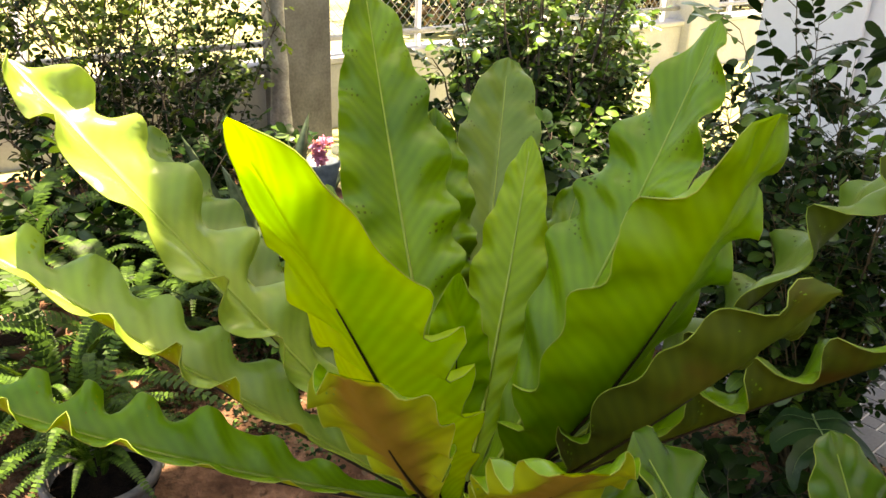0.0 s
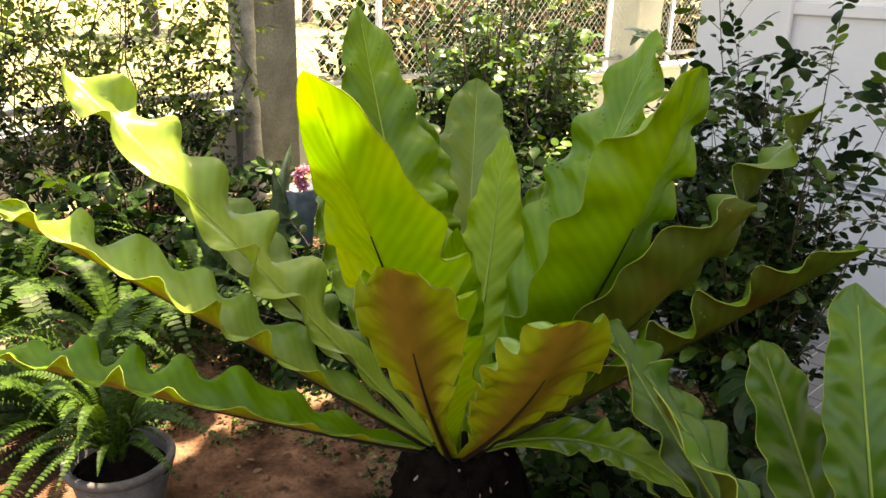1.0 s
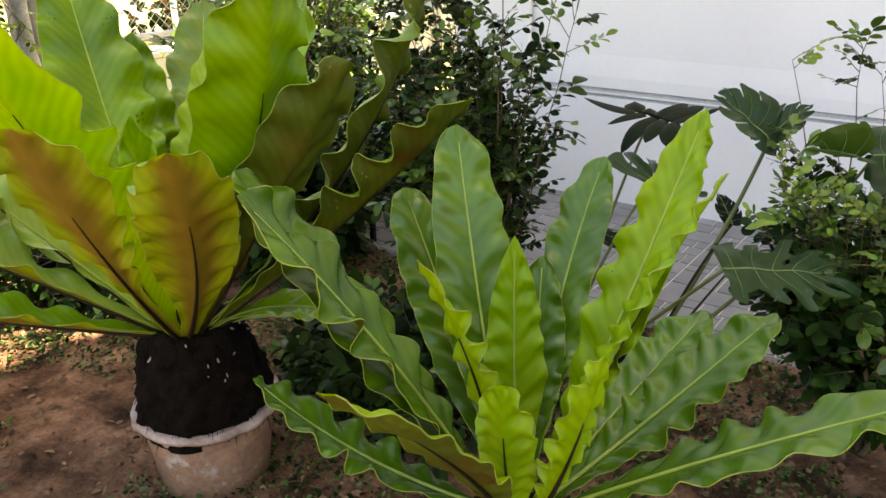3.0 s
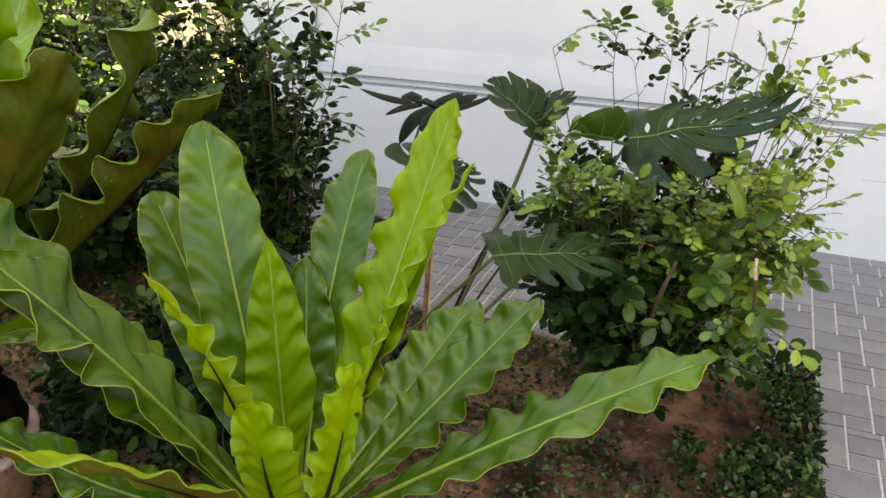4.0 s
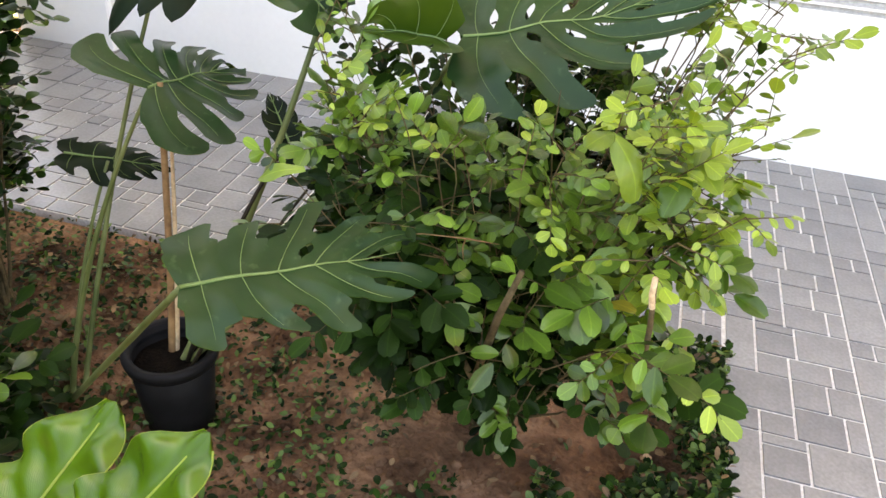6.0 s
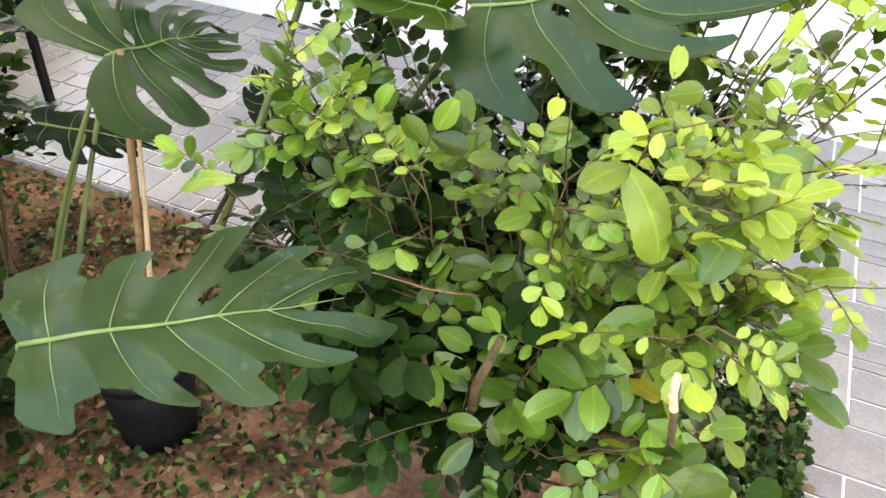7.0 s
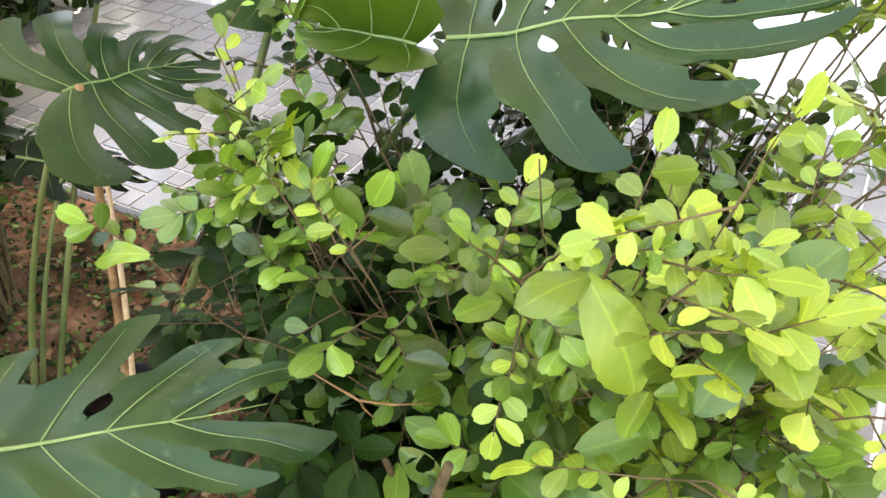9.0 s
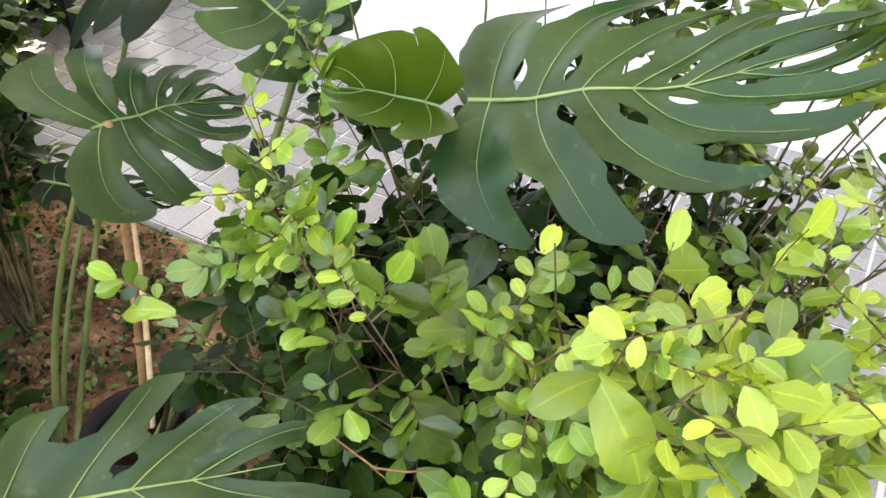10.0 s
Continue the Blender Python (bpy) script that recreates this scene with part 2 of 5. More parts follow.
_l.new(_f.outputs[0], _r.inputs[0])
_l.new(mixed(_t, _p.inputs["Base Color"].links[0].from_socket, _r.outputs[0], 1.0, "MULTIPLY"), _p.inputs["Base Color"])
GROUT = rough_mat("paving_joint", [(0.3, (0.6, 0.6, 0.6)), (0.7, (0.76, 0.76, 0.75))], 8, 150, 0.9, 0.4, 0.002)
WEED = leaf_mat("weed_leaf", (0.035, 0.085, 0.015), (0.09, 0.17, 0.03), 20, 0.5, 0.25, pieces=True)
DRY_LEAF = leaf_mat("dry_leaf", (0.07, 0.04, 0.02), (0.22, 0.14, 0.075), 20, 0.8, 0.15, pieces=True)
FIELD = rough_mat("field_grass", [(0.3, (0.24, 0.26, 0.08)), (0.55, (0.38, 0.36, 0.16)), (0.8, (0.50, 0.44, 0.26))], 0.8, 14, 0.95, 1.0, 0.03)
METAL = rough_mat("galvanised_steel", [(0.3, (0.32, 0.33, 0.34)), (0.7, (0.5, 0.5, 0.5))], 10, 90, 0.5, 0.2, 0.001)
METAL.node_tree.nodes["Principled BSDF"].inputs["Metallic"].default_value = 0.6
CONCRETE = rough_mat("grey_concrete", [(0.3, (0.10, 0.10, 0.10)), (0.7, (0.22, 0.22, 0.225))], 4, 60, 0.9, 0.6, 0.003)
SNAKE = leaf_mat("snake_plant", (0.03, 0.07, 0.03), (0.16, 0.22, 0.12), 26, 0.4, 0.1)
PINK = leaf_mat("pink_petal", (0.42, 0.12, 0.26), (0.62, 0.30, 0.44), 30, 0.6, 0.2)
WRAP = rough_mat("blue_grey_wrap", [(0.3, (0.05, 0.075, 0.095)), (0.7, (0.15, 0.19, 0.22))], 14, 60, 0.4, 0.3, 0.002)
BLUE = rough_mat("blue_plastic", [(0.3, (0.02, 0.05, 0.30)), (0.7, (0.04, 0.09, 0.45))], 6, 60, 0.4, 0.2, 0.001)
BOARD = rough_mat("brown_board", [(0.3, (0.2, 0.11, 0.06)), (0.7, (0.34, 0.2, 0.12))], 9, 80, 0.8, 0.4, 0.002)


# ---- mesh helpers ----
def mesh_of(name, bm, materials, smooth=True):
    me = bpy.data.meshes.new(name)
    bm.to_mesh(me)
    bm.free()
    for m in materials if isinstance(materials, (list, tuple)) else [materials]:
        me.materials.append(m)
    if smooth:
        me.shade_smooth()
    return me


def part(name, bm, materials, parent=None, label="", smooth=True):
    """One mesh object under a thing or a part; with no parent a thing of its own."""
    ob = new(name, mesh_of(name, bm, materials, smooth))
    ob.parent = parent
    if label:
        ob["label"] = label
    return ob


def thing(name, at, label, category, group="", kind=""):
    e = new(name)
    e.empty_display_size = 0.1
    e.location = at
    return tagged(e, label, category, group, kind)


def child_of(ob, parent):
    """Keeps world coordinates for a mesh built in them."""
    ob.parent = parent
    ob.matrix_parent_inverse = Matrix.Translation(-Vector(parent.location))
    return ob


def wpart(name, bm, materials, parent, label="", smooth=True):
    return child_of(part(name, bm, materials, None, label, smooth), parent)


def box(bm, x0, x1, y0, y1, z0, z1, bevel=0.0):
    r = bmesh.ops.create_cube(bm, size=1)
    bmesh.ops.scale(bm, vec=(x1 - x0, y1 - y0, z1 - z0), verts=r["verts"])
    bmesh.ops.translate(bm, vec=((x0 + x1) / 2, (y0 + y1) / 2, (z0 + z1) / 2), verts=r["verts"])
    if bevel:
        es = list({e for v in r["verts"] for e in v.link_edges})
        bmesh.ops.bevel(bm, geom=es, offset=bevel, segments=1, affect="EDGES")
    return bm


def lathe(bm, profile, at=(0, 0, 0), seg=40, wobble=0.0, mat=0):
    """A turned body from (radius, height) pairs."""
    at = Vector(at)
    rings = []
    for r, z in profile:
        ring = []
        for i in range(seg):
            a = 2 * math.pi * i / seg
            k = 1 + wobble * noise.noise((math.cos(a) * 1.7, math.sin(a) * 1.7, z * 6 + at.x))
            ring.append(bm.verts.new(at + Vector((r * k * math.cos(a), r * k * math.sin(a), z))))
        rings.append(ring)
    for a, b in zip(rings, rings[1:]):
        for i in range(seg):
            f = bm.faces.new((a[i], a[(i + 1) % seg], b[(i + 1) % seg], b[i]))
            f.material_index = mat
    return rings


def tube(bm, pts, radii, sides=6, mat=0, cap=True):
    """A tapered tube along points."""
    pts = [Vector(p) for p in pts]
    rings, ref = [], Vector((0.13, 0.31, 0.94))
    for i, p in enumerate(pts):
        t = (pts[min(i + 1, len(pts) - 1)] - pts[max(i - 1, 0)]).normalized()
        u = t.cross(ref)
        u = u.normalized() if u.length > 1e-4 else t.orthogonal().normalized()
        w = t.cross(u)
        r = radii[i] if isinstance(radii, (list, tuple)) else radii
        rings.append([bm.verts.new(p + r * (math.cos(a) * u + math.sin(a) * w)) for a in [2 * math.pi * k / sides for k in range(sides)]])
    for a, b in zip(rings, rings[1:]):
        for i in range(sides):
            bm.faces.new((a[i], a[(i + 1) % sides], b[(i + 1) % sides], b[i])).material_index = mat
    if cap:
        bm.faces.new(rings[0]).material_index = mat
        bm.faces.new(rings[-1]).material_index = mat


def bez(p0, p1, p2, s):
    return (1 - s) ** 2 * p0 + 2 * s * (1 - s) * p1 + s * s * p2


def smooth01(x, a, b):
    x = min(1.0, max(0.0, (x - a) / (b - a)))
    return x * x * (3 - 2 * x)


# ---- structure ----
WALL_Y, BED_Y, BED_X = 3.648, 2.51, 1.4785
FENCE_X = -4.1


def ground_height(x, y):
    """Soil of the bed, gently uneven; level under the paving."""
    h = 0.03 * noise.noise((x * 1.6, y * 1.6, 3.1)) + 0.012 * noise.noise((x * 6, y * 6, 1.7))
    edge = min(BED_Y - y, BED_X - x)
    return -0.012 + max(0.0, h + 0.02) * smooth01(edge, 0.0, 0.3) if edge > 0 else -0.045


bm = bmesh.new()
N = 150
xs = [-60, -30, -15, -8, -5] + [-4 + 6.2 * i / N for i in range(N + 1)] + [3, 5, 9, 20, 60]
ys = [-60, -30, -12, -6, -3, -2] + [-1.5 + 4.2 * i / 100 for i in range(101)] + [3.2, 4.0, 6, 10, 20, 60]
grid = [[bm.verts.new((x, y, ground_height(x, y))) for y in ys] for x in xs]
for i in range(len(xs) - 1):
    for j in range(len(ys) - 1):
        f = bm.faces.new((grid[i][j], grid[i + 1][j], grid[i + 1][j + 1], grid[i][j + 1]))
        f.material_index = 1 if xs[i + 1] <= FENCE_X + 0.2 or (xs[i + 1] < -1.45 and ys[j] > 2.5) else 0
ground = tagged(part("ground", bm, [SOIL, FIELD]), "bare reddish-brown garden soil with weeds, running out to dry sunlit grass", "ground", kind="structure")

# the house wall, with a plinth, a double groove and a raised band
bm = bmesh.new()
WL, WR = -1.29, 9.0
profile = [(0.0, -0.1), (0.0, 0.512), (0.012, 0.516), (0.012, 0.524), (-0.002, 0.528), (-0.002, 0.536), (0.014, 0.541), (0.014, 0.549), (0.004, 0.556), (0.004, 0.61),
           (0.016, 0.71), (0.016, 1.236), (-0.012, 1.246), (-0.012, 1.292), (0.016, 1.302), (0.016, 4.93)]
ends = []
for x in (WL, WR):
    ends.append([bm.verts.new((x, WALL_Y + dy, z)) for dy, z in profile] + [bm.verts.new((x, WALL_Y + 0.22, 4.93)), bm.verts.new((x, WALL_Y + 0.22, -0.1))])
k = len(ends[0])
for i in range(k):
    f = bm.faces.new((ends[0][i], ends[1][i], ends[1][(i + 1) % k], ends[0][(i + 1) % k]))
    f.material_index = 1 if i in (1, 2, 5, 6, 7) else 0
for e in ends:
    bm.faces.new(e)
bmesh.ops.recalc_face_normals(bm, faces=bm.faces[:])
wall_north = tagged(part("wall_north", bm, [PLASTER, GROOVE_SHADE], smooth=False), "white painted plaster house wall with a grooved plinth band", "wall", kind="structure")
bm = bmesh.new()
box(bm, WL - 0.02, -0.87, WALL_Y - 0.035, WALL_Y - 0.001, -0.05, 4.91, 0.006)
child_of(part("pilaster", bm, PLASTER, None, "white plaster corner pilaster", False), wall_north)
bm = bmesh.new()
for x0, x1, z in ((1.62, 2.05, 0.33), (2.45, 3.3, 0.41), (2.5, 3.2, 0.87)):
    box(bm, x0, x1, WALL_Y - (0.0015 if z < 0.5 else -0.0145), WALL_Y + 0.02, z, z + 0.0035)
child_of(part("plaster_joint", bm, SEAM, None, "faint horizontal seam in the plaster", False), wall_north)
bm = bmesh.new()
box(bm, WL, WL + 0.2, WALL_Y + 0.22, 9.0, -0.1, 4.93)
tagged(part("wall_west", bm, PLASTER, smooth=False), "white painted return of the house wall", "wall", kind="structure")

# unseen roof slab added high above; its slanted edge shapes the sun
bm = bmesh.new()
edge = [(WL - 0.1, 1.90), (3.0, 1.0), (9.0, 1.0), (9.0, 9.3), (WL - 0.1, 9.3)]
low, high = [bm.verts.new((x, y, 4.93)) for x, y in edge], [bm.verts.new((x, y, 5.13)) for x, y in edge]
bm.faces.new(low[::-1])
bm.faces.new(high)
for i in range(5):
    bm.faces.new((low[i], low[(i + 1) % 5], high[(i + 1) % 5], high[i]))
tagged(part("ceiling", bm, PLASTER, smooth=False), "white unseen roof slab added to shade the bed", "roof", kind="structure")

# ---- bird's nest ferns ----
def frond(owner, base, mid, tip, width, top, back, waves=8.0, ruffle=0.06, cup=0.25, twist=0.0, pointed=0.5, curl=0.0, foot=(0.04, 0.50), pleat=0.030, seed=0, label=""):
    """One strap frond: an upper and a lower skin a little apart, a pale rim, a midrib on top and a dark keel below."""
    rnd = random.Random(seed)
    p0, m, p2 = Vector(base), Vector(mid), Vector(tip)
    d0, d1 = (m - p0).length, (p2 - m).length
    sm = d0 / (d0 + d1)
    p1 = (m - (1 - sm) ** 2 * p0 - sm * sm * p2) / (2 * sm * (1 - sm))
    away = Vector((p2.x - p0.x, p2.y - p0.y, 0))
    away = away.normalized() if away.length > 1e-3 else Vector((1, 0, 0))
    NS, NV = 80, 8
    length = sum((bez(p0, p1, p2, (i + 1) / 20) - bez(p0, p1, p2, i / 20)).length for i in range(20))
    ph = [rnd.uniform(0, 6.28) for _ in range(6)]
    n1, n2 = waves * rnd.uniform(0.88, 1.15), waves * rnd.uniform(0.88, 1.15)
    fold = math.atan(cup)
    rows, frames = [], []
    for i in range(NS + 1):
        s = i / NS
        c = bez(p0, p1, p2, s)
        t = (bez(p0, p1, p2, min(1, s + 0.01)) - bez(p0, p1, p2, max(0, s - 0.01))).normalized()
        side = Vector((0, 0, 1)).cross(away)
        side = (side - side.dot(t) * t).normalized()
        up = side.cross(t)
        if up.dot(Vector((0, 0, 1)) - 0.6 * away) < 0:
            up = -up
        tw = radians(twist) * smooth01(s, 0.1, 1.0)
        side, up = math.cos(tw) * side + math.sin(tw) * up, math.cos(tw) * up - math.sin(tw) * side
        c = c + up * curl * max(0, s - 0.6) ** 2
        # narrow foot, widest past the middle, rounded or drawn-out tip
        w = width * 0.5 * (0.22 + 0.78 * smooth01(s, *foot)) * (max(0.0, 1 - s ** (9 - 5.5 * pointed)) ** (0.5 + 0.35 * pointed))
        w *= 1 + 0.035 * math.sin(s * 17 + ph[0]) + 0.02 * math.sin(s * 41 + ph[1])
        grow = (0.25 + 0.75 * smooth01(s, 0.12, 0.5)) * min(1.0, w / (0.25 * width))
        row = []
        for j in range(-NV, NV + 1):
            v = j / NV
            h = 0 if v < 0 else 1
            arg = 2 * math.pi * (n1, n2)[h] * (s + 0.03 * abs(v)) + ph[2 + h] + 1.1 * math.sin(s * 7 + ph[h]) + 0.5 * math.sin(s * 19 + ph[4])
            amp = 1.3 * ruffle * width * grow * (0.75 + 0.35 * math.sin(s * 11 + ph[5 - h]))
            lift = amp * abs(v) ** 1.8 * math.sin(arg) * 1.25
            lift += pleat * width * grow * math.sin(2 * math.pi * (s * 10 - abs(v) * 0.7) + ph[0] + 1.4 * math.sin(s * 13 + ph[3]) + 1.6 * h) * smooth01(abs(v), 0.05, 0.5)
            lift -= 0.10 * w * abs(v) ** 3
            r = w * abs(v)
            row.append(c + side * (math.copysign(r * math.cos(fold), v) - math.copysign(lift * math.sin(fold), v)) + up * (r * math.sin(fold) + lift * math.cos(fold))
                       + t * (r * 0.30 * (1 - s) + amp * 0.12 * v * v * math.cos(arg)))
        rows.append(row)
        frames.append((c, t, side, up, w))
    bm = bmesh.new()
    uv = bm.loops.layers.uv.new()
    W2 = 2 * NV
    skins = ([], [])
    for i in range(NS + 1):
        lines = ([], [])
        for j in range(W2 + 1):
            across = rows[i][min(W2, j + 1)] - rows[i][max(0, j - 1)]
            along = rows[min(NS, i + 1)][j] - rows[max(0, i - 1)][j]
            nm = across.cross(along)
            nm = nm.normalized() if nm.length > 1e-9 else frames[i][3].copy()
            if nm.dot(frames[i][3]) < 0:
                nm = -nm
            lines[0].append(bm.verts.new(rows[i][j] + nm * 0.0007))
            lines[1].append(bm.verts.new(rows[i][j] - nm * 0.0007))
        skins[0].append(lines[0])
        skins[1].append(lines[1])
    for q, g in enumerate(skins):
        for i in range(NS):
            for j in range(W2):
                vs = (g[i][j], g[i][j + 1], g[i + 1][j + 1], g[i + 1][j])
                f = bm.faces.new(vs if q == 0 else vs[::-1])
                f.material_index = q
                ids = ((i, j), (i, j + 1), (i + 1, j + 1), (i + 1, j))
                for lp, (a, b) in zip(f.loops, ids if q == 0 else ids[::-1]):
                    lp[uv].uv = (b / W2, a / NS * length * 2.2 - abs(b / W2 - 0.5) * width * 2.0)
    # pale rolled margin
    for j in (0, W2):
        tube(bm, [rows[i][j] for i in range(4, NS)], 0.0009, 4, 2, False)
    fr = wpart("frond", bm, [top, back, FROND_EDGE], owner, label)
    bm = bmesh.new()
    ks = list(range(0, NS - 2, 2))
    rad = [0.0036 * (1 - i / len(ks)) + 0.0009 for i in range(len(ks))]
    tube(bm, [frames[i][0] + frames[i][3] * r * 0.85 for i, r in zip(ks, rad)], rad, 6)
    rib = part("midrib", bm, MIDRIB, fr)
    bm = bmesh.new()
    ks = list(range(0, int(NS * 0.74), 2))
    rad = [0.0052 * (1 - i / len(ks)) + 0.0008 for i in range(len(ks))]
    tube(bm, [frames[i][0] - frames[i][3] * r * 0.75 for i, r in zip(ks, rad)], rad, 6)
    keel = part("keel", bm, KEEL, fr, "black midrib on the underside")
    for o in (rib, keel):
        o.matrix_parent_inverse = Matrix.Identity(4)
    return fr


def nest_fern(name, at, label, fronds):
    owner = thing(name, at, label, "fern", "bird's nest ferns")
    c = Vector(at)
    for n, (mid, tip, width, top, back, kw) in enumerate(fronds):
        a = Vector((tip[0] - c.x, tip[1] - c.y, 0))
        base = c + (a.normalized() * 0.035 if a.length > 0.01 else Vector((0, 0, 0)))
        if mid is None:
            mid = (base + Vector(tip)) / 2 + a * 0.06 - Vector((0, 0, 0.02))
        frond(owner, base, mid, tip, width, top, back, seed=n + int(c.x * 100), **kw)
    return owner


T, GY, LM, YL, UB, BR = FROND_TOP, FROND_GREY, FROND_LIME, FROND_BACKLIT, FROND_BACK, FROND_BROWN
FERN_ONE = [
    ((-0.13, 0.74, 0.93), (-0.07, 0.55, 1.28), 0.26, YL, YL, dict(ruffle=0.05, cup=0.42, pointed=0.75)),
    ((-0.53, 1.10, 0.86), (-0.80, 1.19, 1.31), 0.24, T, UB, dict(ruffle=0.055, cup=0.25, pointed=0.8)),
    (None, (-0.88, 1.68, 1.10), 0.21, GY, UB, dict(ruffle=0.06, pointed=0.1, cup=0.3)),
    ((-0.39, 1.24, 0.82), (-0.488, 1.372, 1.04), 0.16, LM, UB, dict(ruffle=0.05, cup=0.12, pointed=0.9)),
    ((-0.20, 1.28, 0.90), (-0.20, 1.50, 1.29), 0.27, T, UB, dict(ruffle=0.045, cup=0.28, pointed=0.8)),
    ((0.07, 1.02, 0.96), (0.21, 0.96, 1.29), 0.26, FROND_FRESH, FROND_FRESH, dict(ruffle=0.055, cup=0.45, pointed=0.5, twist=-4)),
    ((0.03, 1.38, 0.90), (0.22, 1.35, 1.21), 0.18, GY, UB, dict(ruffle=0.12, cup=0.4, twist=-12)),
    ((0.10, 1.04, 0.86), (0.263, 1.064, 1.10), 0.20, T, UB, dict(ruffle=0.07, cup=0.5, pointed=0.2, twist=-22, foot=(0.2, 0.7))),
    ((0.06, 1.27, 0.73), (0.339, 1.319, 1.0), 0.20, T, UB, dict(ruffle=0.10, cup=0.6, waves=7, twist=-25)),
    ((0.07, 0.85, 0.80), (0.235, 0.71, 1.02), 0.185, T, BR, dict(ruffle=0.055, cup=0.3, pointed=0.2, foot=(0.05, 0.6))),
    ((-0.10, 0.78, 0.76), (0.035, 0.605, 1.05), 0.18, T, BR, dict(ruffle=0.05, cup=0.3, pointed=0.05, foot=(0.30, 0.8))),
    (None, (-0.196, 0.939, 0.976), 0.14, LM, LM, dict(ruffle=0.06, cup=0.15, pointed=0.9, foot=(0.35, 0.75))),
    # sun on this frond is put into the paler colour of its skins
    ((-0.60, 0.76, 0.85), (-0.92, 0.56, 1.19), 0.20, FROND_SUNLIT, FROND_SUNLIT, dict(ruffle=0.15, cup=0.5, waves=7, twist=-10, pointed=0.0)),
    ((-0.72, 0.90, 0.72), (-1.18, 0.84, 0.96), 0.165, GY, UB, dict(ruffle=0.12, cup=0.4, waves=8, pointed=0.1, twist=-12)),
    # lighter upper skins stand for sun on the next two fronds
    ((-0.52, 0.70, 0.71), (-0.92, 0.40, 0.94), 0.19, FROND_SUNLIT, BR, dict(ruffle=0.12, cup=0.75, waves=8, twist=0)),
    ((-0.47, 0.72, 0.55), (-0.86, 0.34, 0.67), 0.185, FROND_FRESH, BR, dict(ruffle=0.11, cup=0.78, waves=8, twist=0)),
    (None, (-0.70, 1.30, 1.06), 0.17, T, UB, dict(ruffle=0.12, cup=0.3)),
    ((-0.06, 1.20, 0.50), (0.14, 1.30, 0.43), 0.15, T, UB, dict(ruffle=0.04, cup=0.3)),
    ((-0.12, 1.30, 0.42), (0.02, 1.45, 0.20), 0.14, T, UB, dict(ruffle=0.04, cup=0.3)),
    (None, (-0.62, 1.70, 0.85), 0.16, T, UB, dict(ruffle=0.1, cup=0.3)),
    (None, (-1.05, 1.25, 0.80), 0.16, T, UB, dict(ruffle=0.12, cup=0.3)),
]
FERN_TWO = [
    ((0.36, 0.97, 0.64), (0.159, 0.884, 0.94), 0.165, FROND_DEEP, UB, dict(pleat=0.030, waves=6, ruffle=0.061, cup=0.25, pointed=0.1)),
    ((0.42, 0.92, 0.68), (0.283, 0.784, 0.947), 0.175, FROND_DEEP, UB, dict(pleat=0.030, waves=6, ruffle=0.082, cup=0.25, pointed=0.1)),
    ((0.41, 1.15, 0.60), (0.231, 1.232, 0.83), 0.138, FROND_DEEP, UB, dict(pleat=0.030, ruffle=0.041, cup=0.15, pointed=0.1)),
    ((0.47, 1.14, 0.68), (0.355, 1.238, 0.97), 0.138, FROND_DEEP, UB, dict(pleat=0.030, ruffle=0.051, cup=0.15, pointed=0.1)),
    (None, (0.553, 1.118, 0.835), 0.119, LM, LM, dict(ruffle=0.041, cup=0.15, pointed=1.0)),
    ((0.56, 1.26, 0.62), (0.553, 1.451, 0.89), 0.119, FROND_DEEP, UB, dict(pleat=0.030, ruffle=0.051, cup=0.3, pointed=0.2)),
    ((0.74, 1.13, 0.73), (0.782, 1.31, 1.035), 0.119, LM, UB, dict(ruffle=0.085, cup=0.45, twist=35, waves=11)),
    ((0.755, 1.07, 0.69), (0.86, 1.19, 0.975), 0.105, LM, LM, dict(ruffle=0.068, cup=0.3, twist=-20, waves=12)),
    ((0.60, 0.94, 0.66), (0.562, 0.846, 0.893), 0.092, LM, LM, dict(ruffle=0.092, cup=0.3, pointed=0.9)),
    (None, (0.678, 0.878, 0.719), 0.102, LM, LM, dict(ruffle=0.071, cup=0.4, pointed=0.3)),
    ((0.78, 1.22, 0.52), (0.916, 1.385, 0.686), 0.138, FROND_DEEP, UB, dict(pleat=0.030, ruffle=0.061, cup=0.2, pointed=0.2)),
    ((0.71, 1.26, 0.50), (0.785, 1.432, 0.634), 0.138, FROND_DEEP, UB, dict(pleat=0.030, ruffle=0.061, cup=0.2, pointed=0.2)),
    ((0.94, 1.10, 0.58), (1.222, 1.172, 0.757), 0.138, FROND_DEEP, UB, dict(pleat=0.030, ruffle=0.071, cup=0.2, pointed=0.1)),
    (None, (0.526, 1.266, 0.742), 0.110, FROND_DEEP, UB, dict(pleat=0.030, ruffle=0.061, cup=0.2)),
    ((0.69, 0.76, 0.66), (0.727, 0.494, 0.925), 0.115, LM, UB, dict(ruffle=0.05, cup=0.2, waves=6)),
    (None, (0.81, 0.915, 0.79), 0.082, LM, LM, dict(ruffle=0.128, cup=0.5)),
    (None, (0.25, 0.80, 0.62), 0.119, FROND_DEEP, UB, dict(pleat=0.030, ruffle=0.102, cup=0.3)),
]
C1, C2 = (-0.30, 1.06, 0.42), (0.62, 1.04, 0.36)
FERNS = [nest_fern("nest_fern", C1, "large bird's nest fern with wavy green fronds in a clay pot", FERN_ONE),
         nest_fern("nest_fern", C2, "smaller bird's nest fern with glossy wavy fronds in a pot", FERN_TWO)]


